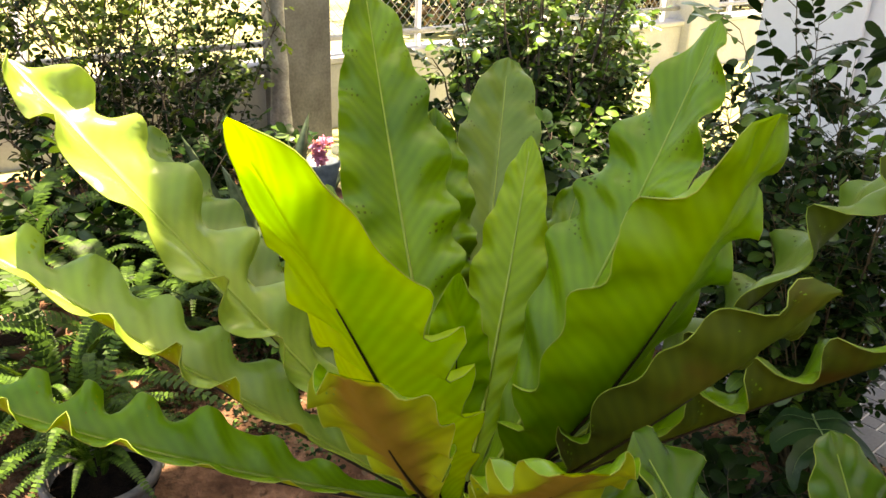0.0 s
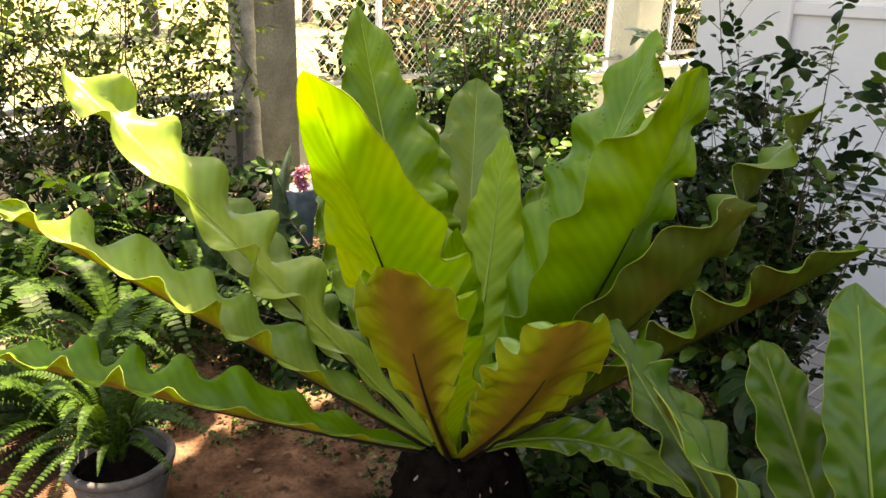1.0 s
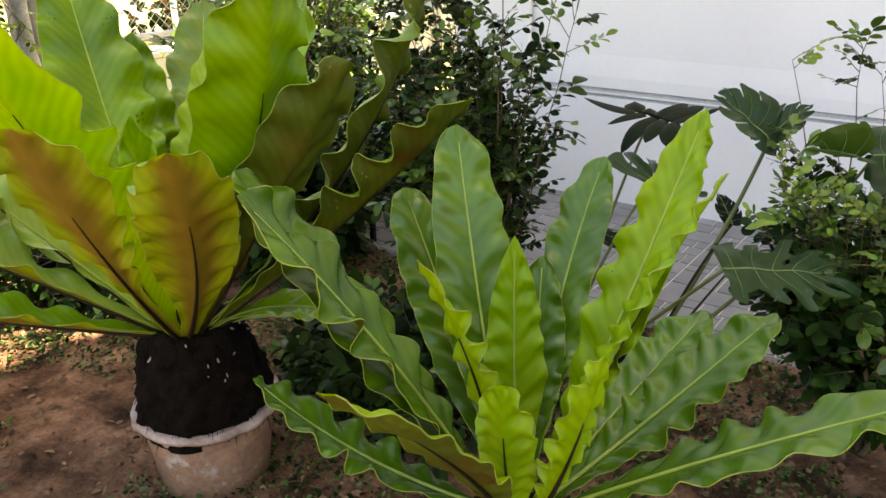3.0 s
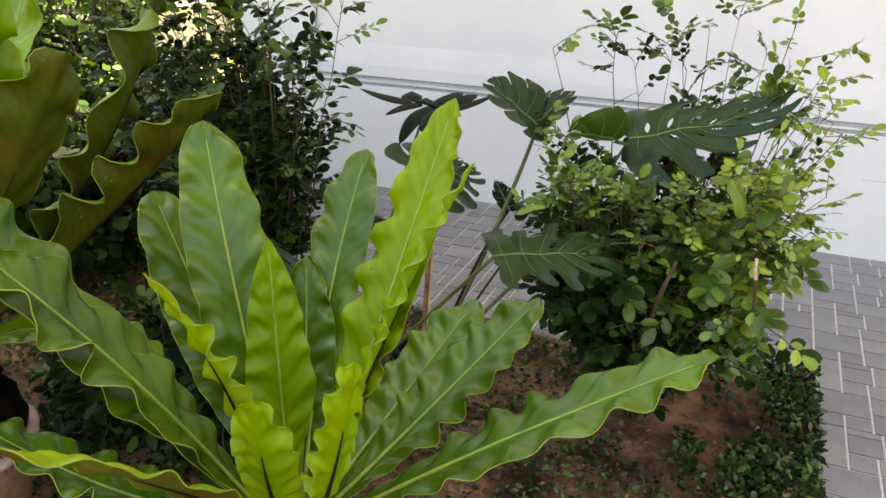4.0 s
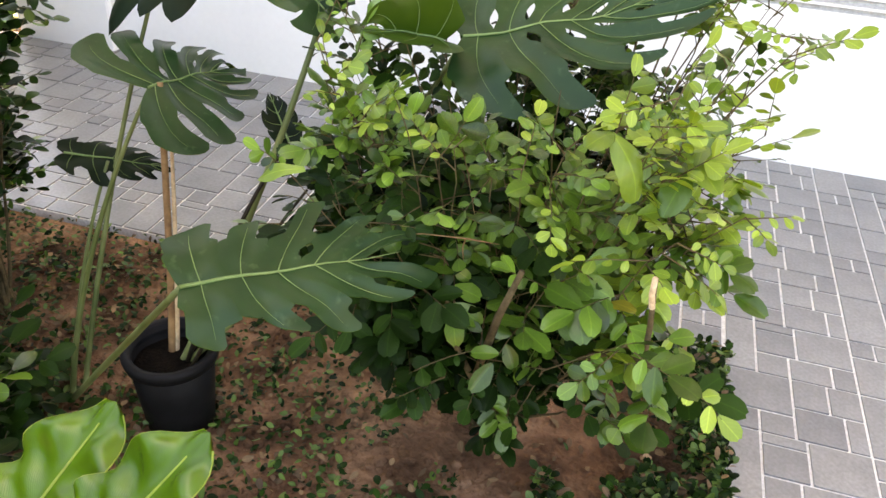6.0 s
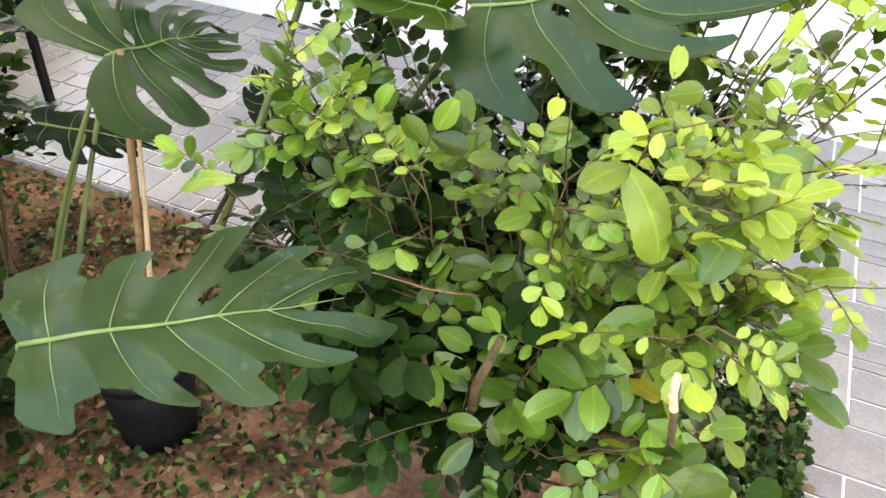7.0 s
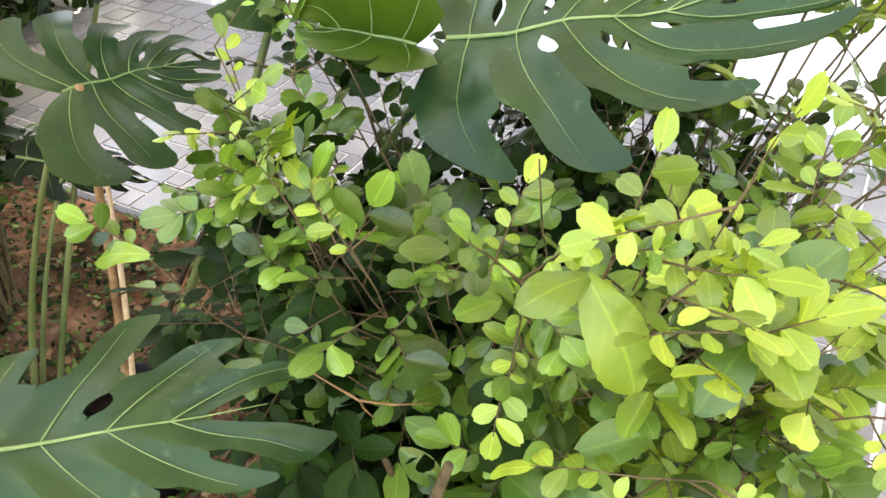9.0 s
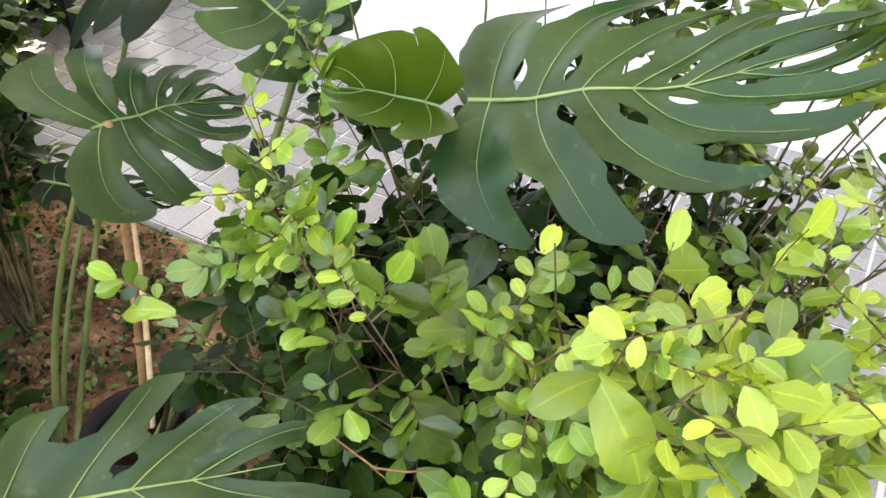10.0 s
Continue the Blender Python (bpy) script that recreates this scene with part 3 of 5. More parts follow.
# ---- pots ----
def clay_pot(at, label):
    """A squat clay pot with a ragged lime-crusted rim, holding a black root mass."""
    pot = thing("clay_pot", at, label, "pot")
    bm = bmesh.new()
    lathe(bm, [(0.0, -0.09), (0.125, -0.09), (0.15, 0.10), (0.165, 0.19), (0.15, 0.19), (0.14, 0.12), (0.0, 0.12)], seg=44, wobble=0.015)
    part("body", bm, POT_CLAY, pot)
    bm = bmesh.new()
    rings = lathe(bm, [(0.150, 0.178), (0.176, 0.178), (0.183, 0.188), (0.180, 0.197), (0.160, 0.199), (0.150, 0.196)], seg=72, wobble=0.015)
    for ring in rings[1:4]:
        for i, v in enumerate(ring):
            k = 1 + 0.03 * noise.noise((i * 0.4, at[0], 2)) + 0.008 * math.sin(i * 1.9)
            v.co.x, v.co.y, v.co.z = v.co.x * k, v.co.y * k, v.co.z + 0.005 * noise.noise((i * 0.5, 5, at[1]))
    part("rim", bm, POT_RIM, pot, "crusted whitish ragged rim")
    return pot


def root_ball(owner, at, r0, r1, z0, z1, seed):
    bm = bmesh.new()
    n = 14
    prof = [(r0 + (r1 - r0) * (i / n) ** 2.2 + 0.012 * math.sin(math.pi * i / n), z0 + (z1 - z0) * i / n) for i in range(n + 1)] + [(0.0, z1 + 0.01)]
    lathe(bm, prof, at, 56, 0.10)
    for v in bm.verts:
        d = Vector((v.co.x - at[0], v.co.y - at[1], 0))
        v.co += d * 0.10 * noise.noise(v.co * 26) + d * 0.08 * noise.noise(v.co * 70)
    rnd = random.Random(seed)
    for _ in range(260):
        a, h = rnd.uniform(0, 6.28), rnd.uniform(0.1, 1.0)
        r = (r0 + (r1 - r0) * h ** 2.2) * 1.03
        p = Vector((at[0] + r * math.cos(a), at[1] + r * math.sin(a), z0 + (z1 - z0) * h))
        q = p + Vector((math.cos(a) * rnd.uniform(0.0, 0.02), math.sin(a) * rnd.uniform(0.0, 0.02), rnd.uniform(-0.05, -0.015)))
        tube(bm, [p, (p + q) / 2 + Vector((0.004, 0, 0.004)), q], [0.0016, 0.0013, 0.0006], 3, 0, False)
    wpart("root_mass", bm, ROOTS, owner, "black fibrous root mass")
    bm = bmesh.new()
    for _ in range(40):
        a, h = rnd.uniform(0, 6.28), rnd.uniform(0.62, 1.0)
        r = (r0 + (r1 - r0) * h ** 2.2) * 1.05
        c = Vector((at[0] + r * math.cos(a), at[1] + r * math.sin(a), z0 + (z1 - z0) * h))
        m = Matrix.Translation(c) @ Euler((rnd.uniform(0, 3), rnd.uniform(0, 3), a)).to_matrix().to_4x4() @ Matrix.Diagonal((0.007, 0.003, 0.002, 1))
        bmesh.ops.create_icosphere(bm, subdivisions=1, radius=1, matrix=m)
    tagged(wpart("scale_flakes", bm, POT_RIM, owner, "small pale papery scales"), kind="stuff")


clay_pot((-0.315, 1.10, 0.020), "squat clay pot with ragged whitish rim half sunk in soil")
clay_pot((0.62, 1.04, -0.02), "squat clay pot hidden below the smaller nest fern")
root_ball(FERNS[0], (-0.31, 1.09, 0), 0.152, 0.10, 0.170, 0.44, 3)
root_ball(FERNS[1], (0.62, 1.04, 0), 0.14, 0.075, 0.12, 0.37, 4)


def round_pot(name, at, r, h, material, label, rim=0.012, flare=0.8):
    pot = thing(name, at, label, "pot")
    bm = bmesh.new()
    lathe(bm, [(0.0, 0.0), (r * flare, 0.0), (r * (flare + 1) / 2, h * 0.5), (r, h), (r - 0.008, h), (r * 0.88, h * 0.6), (0, h * 0.6)], seg=44, wobble=0.01)
    part("body", bm, material, pot)
    bm = bmesh.new()
    lathe(bm, [(r - 0.006, h - 0.022), (r + rim, h - 0.02), (r + rim + 0.003, h - 0.006), (r + rim, h + 0.003), (r - 0.004, h + 0.003), (r - 0.01, h - 0.02)], seg=44, wobble=0.01)
    part("rim", bm, material, pot)
    bm = bmesh.new()
    lathe(bm, [(r * 0.93, h * 0.80), (r * 0.5, h * 0.84), (0.0, h * 0.85)], seg=36, wobble=0.2)
    part("potting_soil", bm, ROOTS, pot, "dark crumbly potting soil")
    return pot


round_pot("plant_pot", (0.45, 1.95, 0.0), 0.080, 0.185, POT_BLACK, "black plastic nursery pot standing on the soil", rim=0.006)
round_pot("plant_pot", (-1.10, 0.64, -0.01), 0.128, 0.20, POT_GREY, "weathered grey pot holding a sword fern", flare=0.72, rim=0.008)
round_pot("plant_pot", (-1.90, 0.66, -0.01), 0.12, 0.20, POT_CLAY, "brown clay pot standing among the sword ferns", flare=0.75, rim=0.008)


# ---- monstera ----
def monstera_leaf(owner, at, tip, face, width, lobes=6, droop=0.25, fold=0.15, top=None, back=None, seed=0, label="", cut=0.5, reach=(0.62, 1.0, 1.0, 0.8, 0.5), fan=(146, 26), curl=0.0, sweep=24, holes=0.0):
    """A split leaf: broad lobes part towards the margin by narrow slits; holes beside the midrib; veins raised."""
    rnd = random.Random(seed)
    c, e = Vector(at), Vector(tip)
    L = (e - c).length
    ax = (e - c).normalized()
    up = Vector(face)
    up = (up - up.dot(ax) * ax).normalized()
    sd = ax.cross(up)
    bm = bmesh.new()
    vein = bmesh.new()
    NT, NV = 8, 26
    sag = {(g, i): rnd.uniform(-0.02, 0.09) for g in (1, -1) for i in range(lobes)}
    far = {(g, i): rnd.uniform(0.9, 1.08) for g in (1, -1) for i in range(lobes)}
    swing = {(g, i): radians(rnd.uniform(-5, 5)) for g in (1, -1) for i in range(lobes)}

    def span(s):
        # half width of the outline along the midrib
        f = min(0.9999, max(0.0, s)) * (len(reach) - 1)
        i = int(f)
        k = f - i
        k = k * k * (3 - 2 * k)
        return reach[i] * (1 - k) + reach[i + 1] * k

    def place(s, v, sign, lobe, off=0.0):
        # s along the midrib, v out along a side vein that sweeps forward
        ang = radians(fan[0] + (fan[1] - fan[0]) * s ** 0.7) + swing[sign, lobe] * smooth01(v, 0.55, 1)
        r = width * 0.5 * span(s) * (1 + (far[sign, lobe] - 1) * smooth01(v, 0.55, 1))
        bend = radians(-sweep) * v
        x = s * L * 0.86 + math.cos(ang + bend) * r * v
        y = sign * math.sin(ang + bend) * r * v
        z = fold * abs(y) - droop * (x * x / L * 0.55 + y * y / width * 1.2) + curl * max(0.0, x / L - 0.6) ** 2 * L
        z += 0.012 * width * math.cos(2 * math.pi * s * lobes) * smooth01(v, 0.0, 0.35) - sag[sign, lobe] * width * smooth01(v, 0.5, 1.2)
        z += 0.010 * width * math.sin(13 * s + 6 * v + seed)
        return c + ax * x + sd * y + up * (z + off)

    for sign in (1, -1):
        slit = [rnd.uniform(0.40, 0.66) for _ in range(lobes + 1)]
        wide = [rnd.uniform(0.07, 0.15) * min(1.7, cut * 2) for _ in range(lobes + 1)]
        hole = [rnd.uniform(0.10, 0.17) if rnd.random() < holes and 0 < b < lobes else 0.0 for b in range(lobes + 1)]
        eye = [rnd.uniform(0.15, 0.27) for _ in range(lobes + 1)]
        for i in range(lobes):
            s0, s1 = i / lobes, (i + 1) / lobes
            slant = rnd.uniform(0.10, 0.22)
            rows = []
            for k in range(NV + 1):
                v = k / NV
                edge = []
                for b in (i, i + 1):
                    g = wide[b] * smooth01(v, slit[b], slit[b] + 0.10) * (1 + 0.6 * v)
                    g *= 0.3 if b == 0 else 0.0 if b == lobes else 1.0
                    edge.append(g + hole[b] * max(0.0, 1 - ((v - eye[b]) / 0.085) ** 2) ** 0.5)
                row = []
                for t in range(NT + 1):
                    f = t / NT
                    a = s0 + (s1 - s0) * (edge[0] + (1 - edge[0] - edge[1]) * f)
                    vv = v * (1 - 0.10 * abs(2 * f - 1) ** 4 * v * v) * (1 + slant * (f - 0.5) * v * v)
                    row.append(bm.verts.new(place(a, vv, sign, i)))
                rows.append(row)
            for r0, r1 in zip(rows, rows[1:]):
                for t in range(NT):
                    q = (r0[t], r0[t + 1], r1[t + 1], r1[t])
                    bm.faces.new(q if sign < 0 else q[::-1])
            sm = s0 + (s1 - s0) * 0.5
            pts = [place(sm, k / 7 * 0.88, sign, i, 0.0012) for k in range(8)]
            tube(vein, pts, [0.0008 * (1 - k / 8.5) for k in range(8)], 4, 0, False)
    bmesh.ops.remove_doubles(bm, verts=bm.verts[:], dist=0.0004)
    bm.normal_update()
    # a second, lower skin and the rim between
    geom = bmesh.ops.duplicate(bm, geom=bm.faces[:])
    low = [g for g in geom["geom"] if isinstance(g, bmesh.types.BMFace)]
    for v in {v for f in low for v in f.verts}:
        v.co -= up * 0.0012
    bmesh.ops.reverse_faces(bm, faces=low)
    for f in low:
        f.material_index = 1
    tops = [f for f in bm.faces if f.material_index == 0]
    if sum((f.normal.dot(up) for f in tops)) < 0:
        bmesh.ops.reverse_faces(bm, faces=bm.faces[:])
    blade = wpart("leaf_blade", bm, [top or MONSTERA, back or MONSTERA_BACK], owner, label)
    pts = [place(k / 9, 0, 1, min(lobes - 1, int(k / 9 * lobes)), 0.001) for k in range(10)] + [place(1, 0.5, 1, lobes - 1, 0.001).lerp(place(1, 0.5, -1, lobes - 1, 0.001), 0.5)]
    tube(vein, pts, [0.0024 * (1 - k / 12) for k in range(11)], 6)
    part("vein", vein, MONSTERA_VEIN, blade, "pale raised veins")
    return blade


def petiole(owner, pts, r0, r1, material=None, name="leaf_stalk", label=""):
    bm = bmesh.new()
    pts = [Vector(p) for p in pts]
    if len(pts) == 3:
        sm = 0.5
        p1 = (pts[1] - 0.25 * pts[0] - 0.25 * pts[2]) / 0.5
        pts = [bez(pts[0], p1, pts[2], k / 14) for k in range(15)]
    n = len(pts)
    tube(bm, pts, [r0 + (r1 - r0) * k / (n - 1) for k in range(n)], 9)
    return wpart(name, bm, material or STALK, owner, label)


def fingered_leaf(owner, hub, axis, face, length, fingers, seed, label):
    """A leaf torn into narrow fingers that hang from its midrib."""
    rnd = random.Random(seed)
    c, ax = Vector(hub), Vector(axis).normalized()
    up = Vector(face)
    up = (up - up.dot(ax) * ax).normalized()
    sd = ax.cross(up)
    bm = bmesh.new()
    for k in range(fingers):
        for sg in (1, -1):
            s = (k + rnd.uniform(0.1, 0.5)) / fingers
            root = c + ax * (s - 0.35) * length
            d = (ax * (1.5 * s - 0.75) + sd * sg * rnd.uniform(0.7, 1.0)).normalized()
            L, W = length * rnd.uniform(0.6, 0.95), rnd.uniform(0.015, 0.026)
            fall = rnd.uniform(-0.35, 0.5) if sg * (s - 0.3) < 0 else rnd.uniform(0.35, 0.8)
            cross = d.cross(Vector((0, 0, 1))).normalized()
            g = []
            for i in range(9):
                f = i / 8
                p = root + d * L * (f - 0.22 * fall * f * f) + Vector((0, 0, L * (0.22 * f - fall * 0.85 * f * f)))
                w = W * (0.75 + 0.6 * math.sin(math.pi * f ** 0.8)) * (1 - f ** 6) ** 0.6
                n = cross * w
                g.append([bm.verts.new(p - n - up * 0.25 * w), bm.verts.new(p + up * 0.2 * w), bm.verts.new(p + n - up * 0.25 * w)])
            for a, b in zip(g, g[1:]):
                for j in (0, 1):
                    bm.faces.new((a[j], a[j + 1], b[j + 1], b[j]))
    tube(bm, [c - ax * length * 0.35, c + up * 0.006, c + ax * length * 0.65], [0.002, 0.005, 0.0015], 6)
    return wpart("leaf_blade", bm, MONSTERA_SHADED, owner, label)


mon_a = thing("monstera_plant", (0.455, 1.945, 0.12), "dark green monstera with split leaves growing in a black pot", "monstera", "monstera plants")
B = (0.46, 1.95, 0.13)
petiole(mon_a, [B, (0.58, 2.07, 0.45), (0.672, 2.186, 0.775)], 0.0079, 0.0049)
petiole(mon_a, [B, (0.73, 2.06, 0.46), (0.922, 2.135, 0.782)], 0.0065, 0.0037)
petiole(mon_a, [(0.47, 1.95, 0.12), (0.56, 2.02, 0.40), (0.62, 2.14, 0.55)], 0.005, 0.003, KEEL)
petiole(mon_a, [(0.48, 1.93, 0.12), (0.60, 1.98, 0.36), (0.68, 2.08, 0.50)], 0.004, 0.0025, KEEL)
petiole(mon_a, [(0.44, 1.96, 0.12), (0.43, 2.02, 0.36), (0.425, 2.07, 0.655)], 0.0075, 0.0055, STALK_DRY, "dry_stalk", "brown split dry stalk")
petiole(mon_a, [(0.445, 1.965, 0.12), (0.438, 2.024, 0.34), (0.437, 2.062, 0.56)], 0.006, 0.003, CUT_WOOD, "dry_stalk", "pale split edge of the dry stalk")
monstera_leaf(mon_a, (0.922, 2.135, 0.785), (1.225, 2.20, 0.87), (-0.20, -0.45, 1), 0.375, 6, 0.08, 0.03, seed=2, cut=0.55, curl=0.6, reach=(0.78, 0.95, 0.98, 0.90, 0.66), fan=(122, 16), holes=0.9, label="broad glossy split leaf with holes")
monstera_leaf(mon_a, (0.897, 2.115, 0.784), (0.815, 2.062, 0.815), (-0.25, -0.7, 0.6), 0.122, 3, 0.4, 1.7, MONSTERA_YOUNG, MONSTERA_YOUNG, seed=5, cut=0.02, reach=(0.6, 0.95, 0.9, 0.55), label="young cupped yellow-green leaf")
monstera_leaf(mon_a, (0.672, 2.186, 0.78), (0.548, 2.155, 0.895), (0.45, -0.35, 1.0), 0.21, 5, 0.15, 0.45, seed=6, cut=0.12, reach=(0.7, 1.0, 0.9, 0.65, 0.3), label="cupped dark leaf")
monstera_leaf(mon_a, (0.66, 2.20, 0.775), (0.735, 2.26, 0.87), (-0.4, -0.6, 0.8), 0.15, 4, 0.2, 0.3, seed=7, cut=0.3, reach=(0.7, 1.0, 0.8, 0.4))
monstera_leaf(mon_a, (0.62, 2.14, 0.55), (0.56, 2.19, 0.625), (0.5, -0.7, 0.5), 0.07, 4, 0.3, 0.6, MONSTERA_SHADED, MONSTERA_SHADED, seed=8, cut=0.1, reach=(0.7, 1.0, 0.8, 0.4))
mon_b = thing("monstera_plant", (0.21, 1.93, 0.0), "spreading monstera with dusty split leaves rooted in the soil", "monstera", "monstera plants")
B = (0.21, 1.93, -0.01)
petiole(mon_b, [B, (0.50, 1.74, 0.34), (0.766, 1.578, 0.66)], 0.0065, 0.004)
petiole(mon_b, [B, (0.29, 1.98, 0.33), (0.416, 2.05, 0.648)], 0.0065, 0.0034)
petiole(mon_b, [(0.20, 1.95, 0), (0.22, 2.03, 0.25), (0.25, 2.12, 0.45)], 0.0050, 0.0030)
petiole(mon_b, [(0.22, 1.96, 0), (0.25, 2.12, 0.4), (0.317, 2.257, 0.768)], 0.0058, 0.0037)
petiole(mon_b, [(0.19, 1.92, 0), (0.05, 1.86, 0.24), (-0.02, 1.84, 0.44)], 0.0058, 0.0030)
petiole(mon_b, [(0.20, 1.90, 0), (0.13, 1.70, 0.2), (0.14, 1.60, 0.38)], 0.0050, 0.0030)
monstera_leaf(mon_b, (0.766, 1.578, 0.663), (0.937, 1.772, 0.626), (0.42, -0.26, 0.87), 0.25, 5, 0.05, 0.02, cut=0.8, seed=17, reach=(0.54, 0.66, 0.88, 1.0, 0.86), fan=(116, 22), sweep=12, holes=0.3, label="dusty blue-green split leaf")
monstera_leaf(mon_b, (0.416, 2.05, 0.652), (0.462, 2.225, 0.64), (0.42, -0.25, 0.87), 0.27, 6, 0.10, 0.03, seed=12, cut=0.5, reach=(1.15, 1.08, 0.92, 0.78, 0.55), fan=(152, 24), holes=0.3, label="glossy split leaf")
fingered_leaf(mon_b, (0.317, 2.257, 0.785), (1.0, -0.35, -0.05), (0.1, -0.2, 1.0), 0.175, 5, 13, "drooping leaf torn into fingers, blackened as a silhouette")
monstera_leaf(mon_b, (0.17, 2.10, 0.46), (0.335, 2.205, 0.42), (0.1, -0.3, 1), 0.13, 5, 0.15, 0.05, MONSTERA_SHADED, MONSTERA_SHADED, seed=14, cut=0.7)
monstera_leaf(mon_b, (-0.02, 1.84, 0.45), (0.12, 1.70, 0.46), (0, 0, 1), 0.24, 5, 0.5, 0.1, seed=15)
monstera_leaf(mon_b, (0.14, 1.60, 0.39), (0.33, 1.58, 0.40), (0.1, -0.3, 1), 0.24, 5, 0.4, 0.1, seed=16)


# ---- shrubs ----
def leaf_template(fold, droop, wide, n=5, shape=1.2, across=(-1, 0, 1), wave=0.012):
    """Vertices, faces and mapping of one rounded leaf, 1 long along x, base at the origin."""
    vs, fs, m = [], [], len(across)
    for i in range(n + 1):
        s = i / n
        w = wide * math.sin(math.pi * min(1, s ** shape * 0.94 + 0.02)) ** 0.62 * (1 + (0.035 if i % 2 else -0.02) * (m > 3))
        z = -droop * s * s + wave * math.sin(7 * s + 9 * wide)
        for v in across:
            vs.append((s - 0.05 * (1 - abs(v)) * (i == n) * (m > 3), v * w, z + fold * w * abs(v) - 0.10 * w * v * v + wave * 1.2 * v * v * math.sin(11 * s + 2 * v)))
    for i in range(n):
        for j in range(m - 1):
            a = m * i + j
            fs.append((a, a + 1, a + m + 1, a + m))
    uv = [(v[0], 0.5 + v[1] * 1.2) for v in vs]
    return np.array(vs, float), fs, np.array([uv[i] for f in fs for i in f], float).ravel()


TEMPLATES = [leaf_template(0.5, 0.45, 0.30, 5), leaf_template(0.3, 0.6, 0.33, 5), leaf_template(-0.15, 0.25, 0.34, 6, 1.35), leaf_template(0.25, 0.15, 0.31, 5), leaf_template(0.15, 0.35, 0.34, 5), leaf_template(0.4, 0.05, 0.28, 5), leaf_template(0.1, -0.12, 0.33, 5)]
# finer, blunter leaves for the shrub beside the path
FINE = (-1, -0.5, 0, 0.5, 1)
TEMPLATES += [leaf_template(0.35, 0.22, 0.29, 6, 1.12, FINE), leaf_template(0.15, 0.10, 0.34, 6, 1.25, FINE), leaf_template(-0.2, 0.20, 0.35, 6, 1.25, FINE, 0.02), leaf_template(0.25, 0.0, 0.34, 6, 1.35, FINE),
              leaf_template(0.1, 0.32, 0.33, 6, 1.2, FINE, 0.02), leaf_template(0.5, 0.12, 0.28, 6, 1.1, FINE), leaf_template(0.05, -0.08, 0.36, 6, 1.3, FINE)]


def leaf_cloud(name, items, materials, parent=None):
    """Many leaves (template, matrix, material) joined into one mesh."""
    vs, fs, ms, uvs, o = [], [], [], [], 0
    for k, m, mi in items:
        tv, tf, tu = TEMPLATES[k]
        uvs.append(tu)
        a = np.array(m)
        vs.append(tv @ a[:3, :3].T + a[:3, 3])
        fs += [tuple(i + o for i in f) for f in tf]
        ms += [mi] * len(tf)
        o += len(tv)
    me = bpy.data.meshes.new(name)
    me.from_pydata(np.concatenate(vs).tolist() if vs else [], [], fs)
    for m in materials:
        me.materials.append(m)
    me.polygons.foreach_set("material_index", np.array(ms, dtype=np.int32))
    me.uv_layers.new(name="UVMap").data.foreach_set("uv", np.concatenate(uvs))
    me.shade_smooth()
    ob = new(name, me)
    if parent:
        child_of(ob, parent)
    return ob


def leaf_pieces(items, materials, parent, name="leaf"):
    """Leaves as objects of their own that share four meshes a material."""
    shared = {}
    for k, m, mi in items:
        if (k, mi) not in shared:
            me = bpy.data.meshes.new(name)
            tv, tf, tu = TEMPLATES[k]
            me.from_pydata(tv.tolist(), [], tf)
            me.uv_layers.new(name="UVMap").data.foreach_set("uv", tu)
            me.materials.append(materials[mi])
            me.shade_smooth()
            shared[k, mi] = me
        ob = new(name, shared[k, mi])
        ob.matrix_basis = m
        child_of(ob, parent)


def aim(p, d, up, size, roll):
    """A leaf's pose: base p, along d, face up, rolled."""
    d = d.normalized()
    s = up.cross(d)
    s = s.normalized() if s.length > 1e-3 else d.orthogonal().normalized()
    u = d.cross(s)
    m = Matrix((d, s, u)).transposed().to_4x4()
    return Matrix.Translation(p) @ m @ Matrix.Rotation(roll, 4, "X") @ Matrix.Scale(size, 4)


def sprig(rnd, bm, p, d, length, size, n, mi0, items, r=0.0018, droop=0.3, young_mix=False, fine=0, facing=None):
    """A compound leaf: a thin stalk with alternate leaflets in one plane and one at its end."""
    d = d.normalized()
    pts, q, dd = [p], p.copy(), d.copy()
    for k in range(5):
        dd = (dd + Vector((rnd.uniform(-0.12, 0.12), rnd.uniform(-0.12, 0.12), -droop * 0.12 + rnd.uniform(-0.06, 0.08)))).normalized()
        q = q + dd * length / 5
        pts.append(q.copy())
    tube(bm, pts, [r * (1 - 0.13 * k) for k in range(6)], 4, 0, False)
    face = (facing or Vector((0, 0, 1))) + Vector((rnd.gauss(0, 0.35), rnd.gauss(-0.2, 0.35), rnd.gauss(0, 0.2)))
    face = face - face.dot(dd) * dd
    face = face.normalized() if face.length > 0.1 else dd.orthogonal().normalized()
    side = dd.cross(face)
    for k in range(n):
        f = 0.25 + 0.75 * (k + 0.6) / n
        i = min(4, int(f * 5))
        at = pts[i].lerp(pts[i + 1], f * 5 - i) if f < 1 else pts[-1]
        sg = 1 if k % 2 else -1
        ld = (dd * rnd.uniform(0.35, 0.7) + side * sg * 0.9 + face * rnd.gauss(-0.12, 0.16)) if k < n - 1 else dd
        up = face + Vector((rnd.gauss(0, 0.16), rnd.gauss(0, 0.16), rnd.gauss(0, 0.10)))
        mi = 3 if young_mix and rnd.random() < 0.0015 else mi0
        grow = (0.72 + 0.5 * k / max(1, n - 1)) * rnd.uniform(0.82, 1.18)
        items.append((rnd.randrange(7) + 7 * fine, aim(at, ld, up, size * grow, rnd.gauss(0, 0.22)), mi))


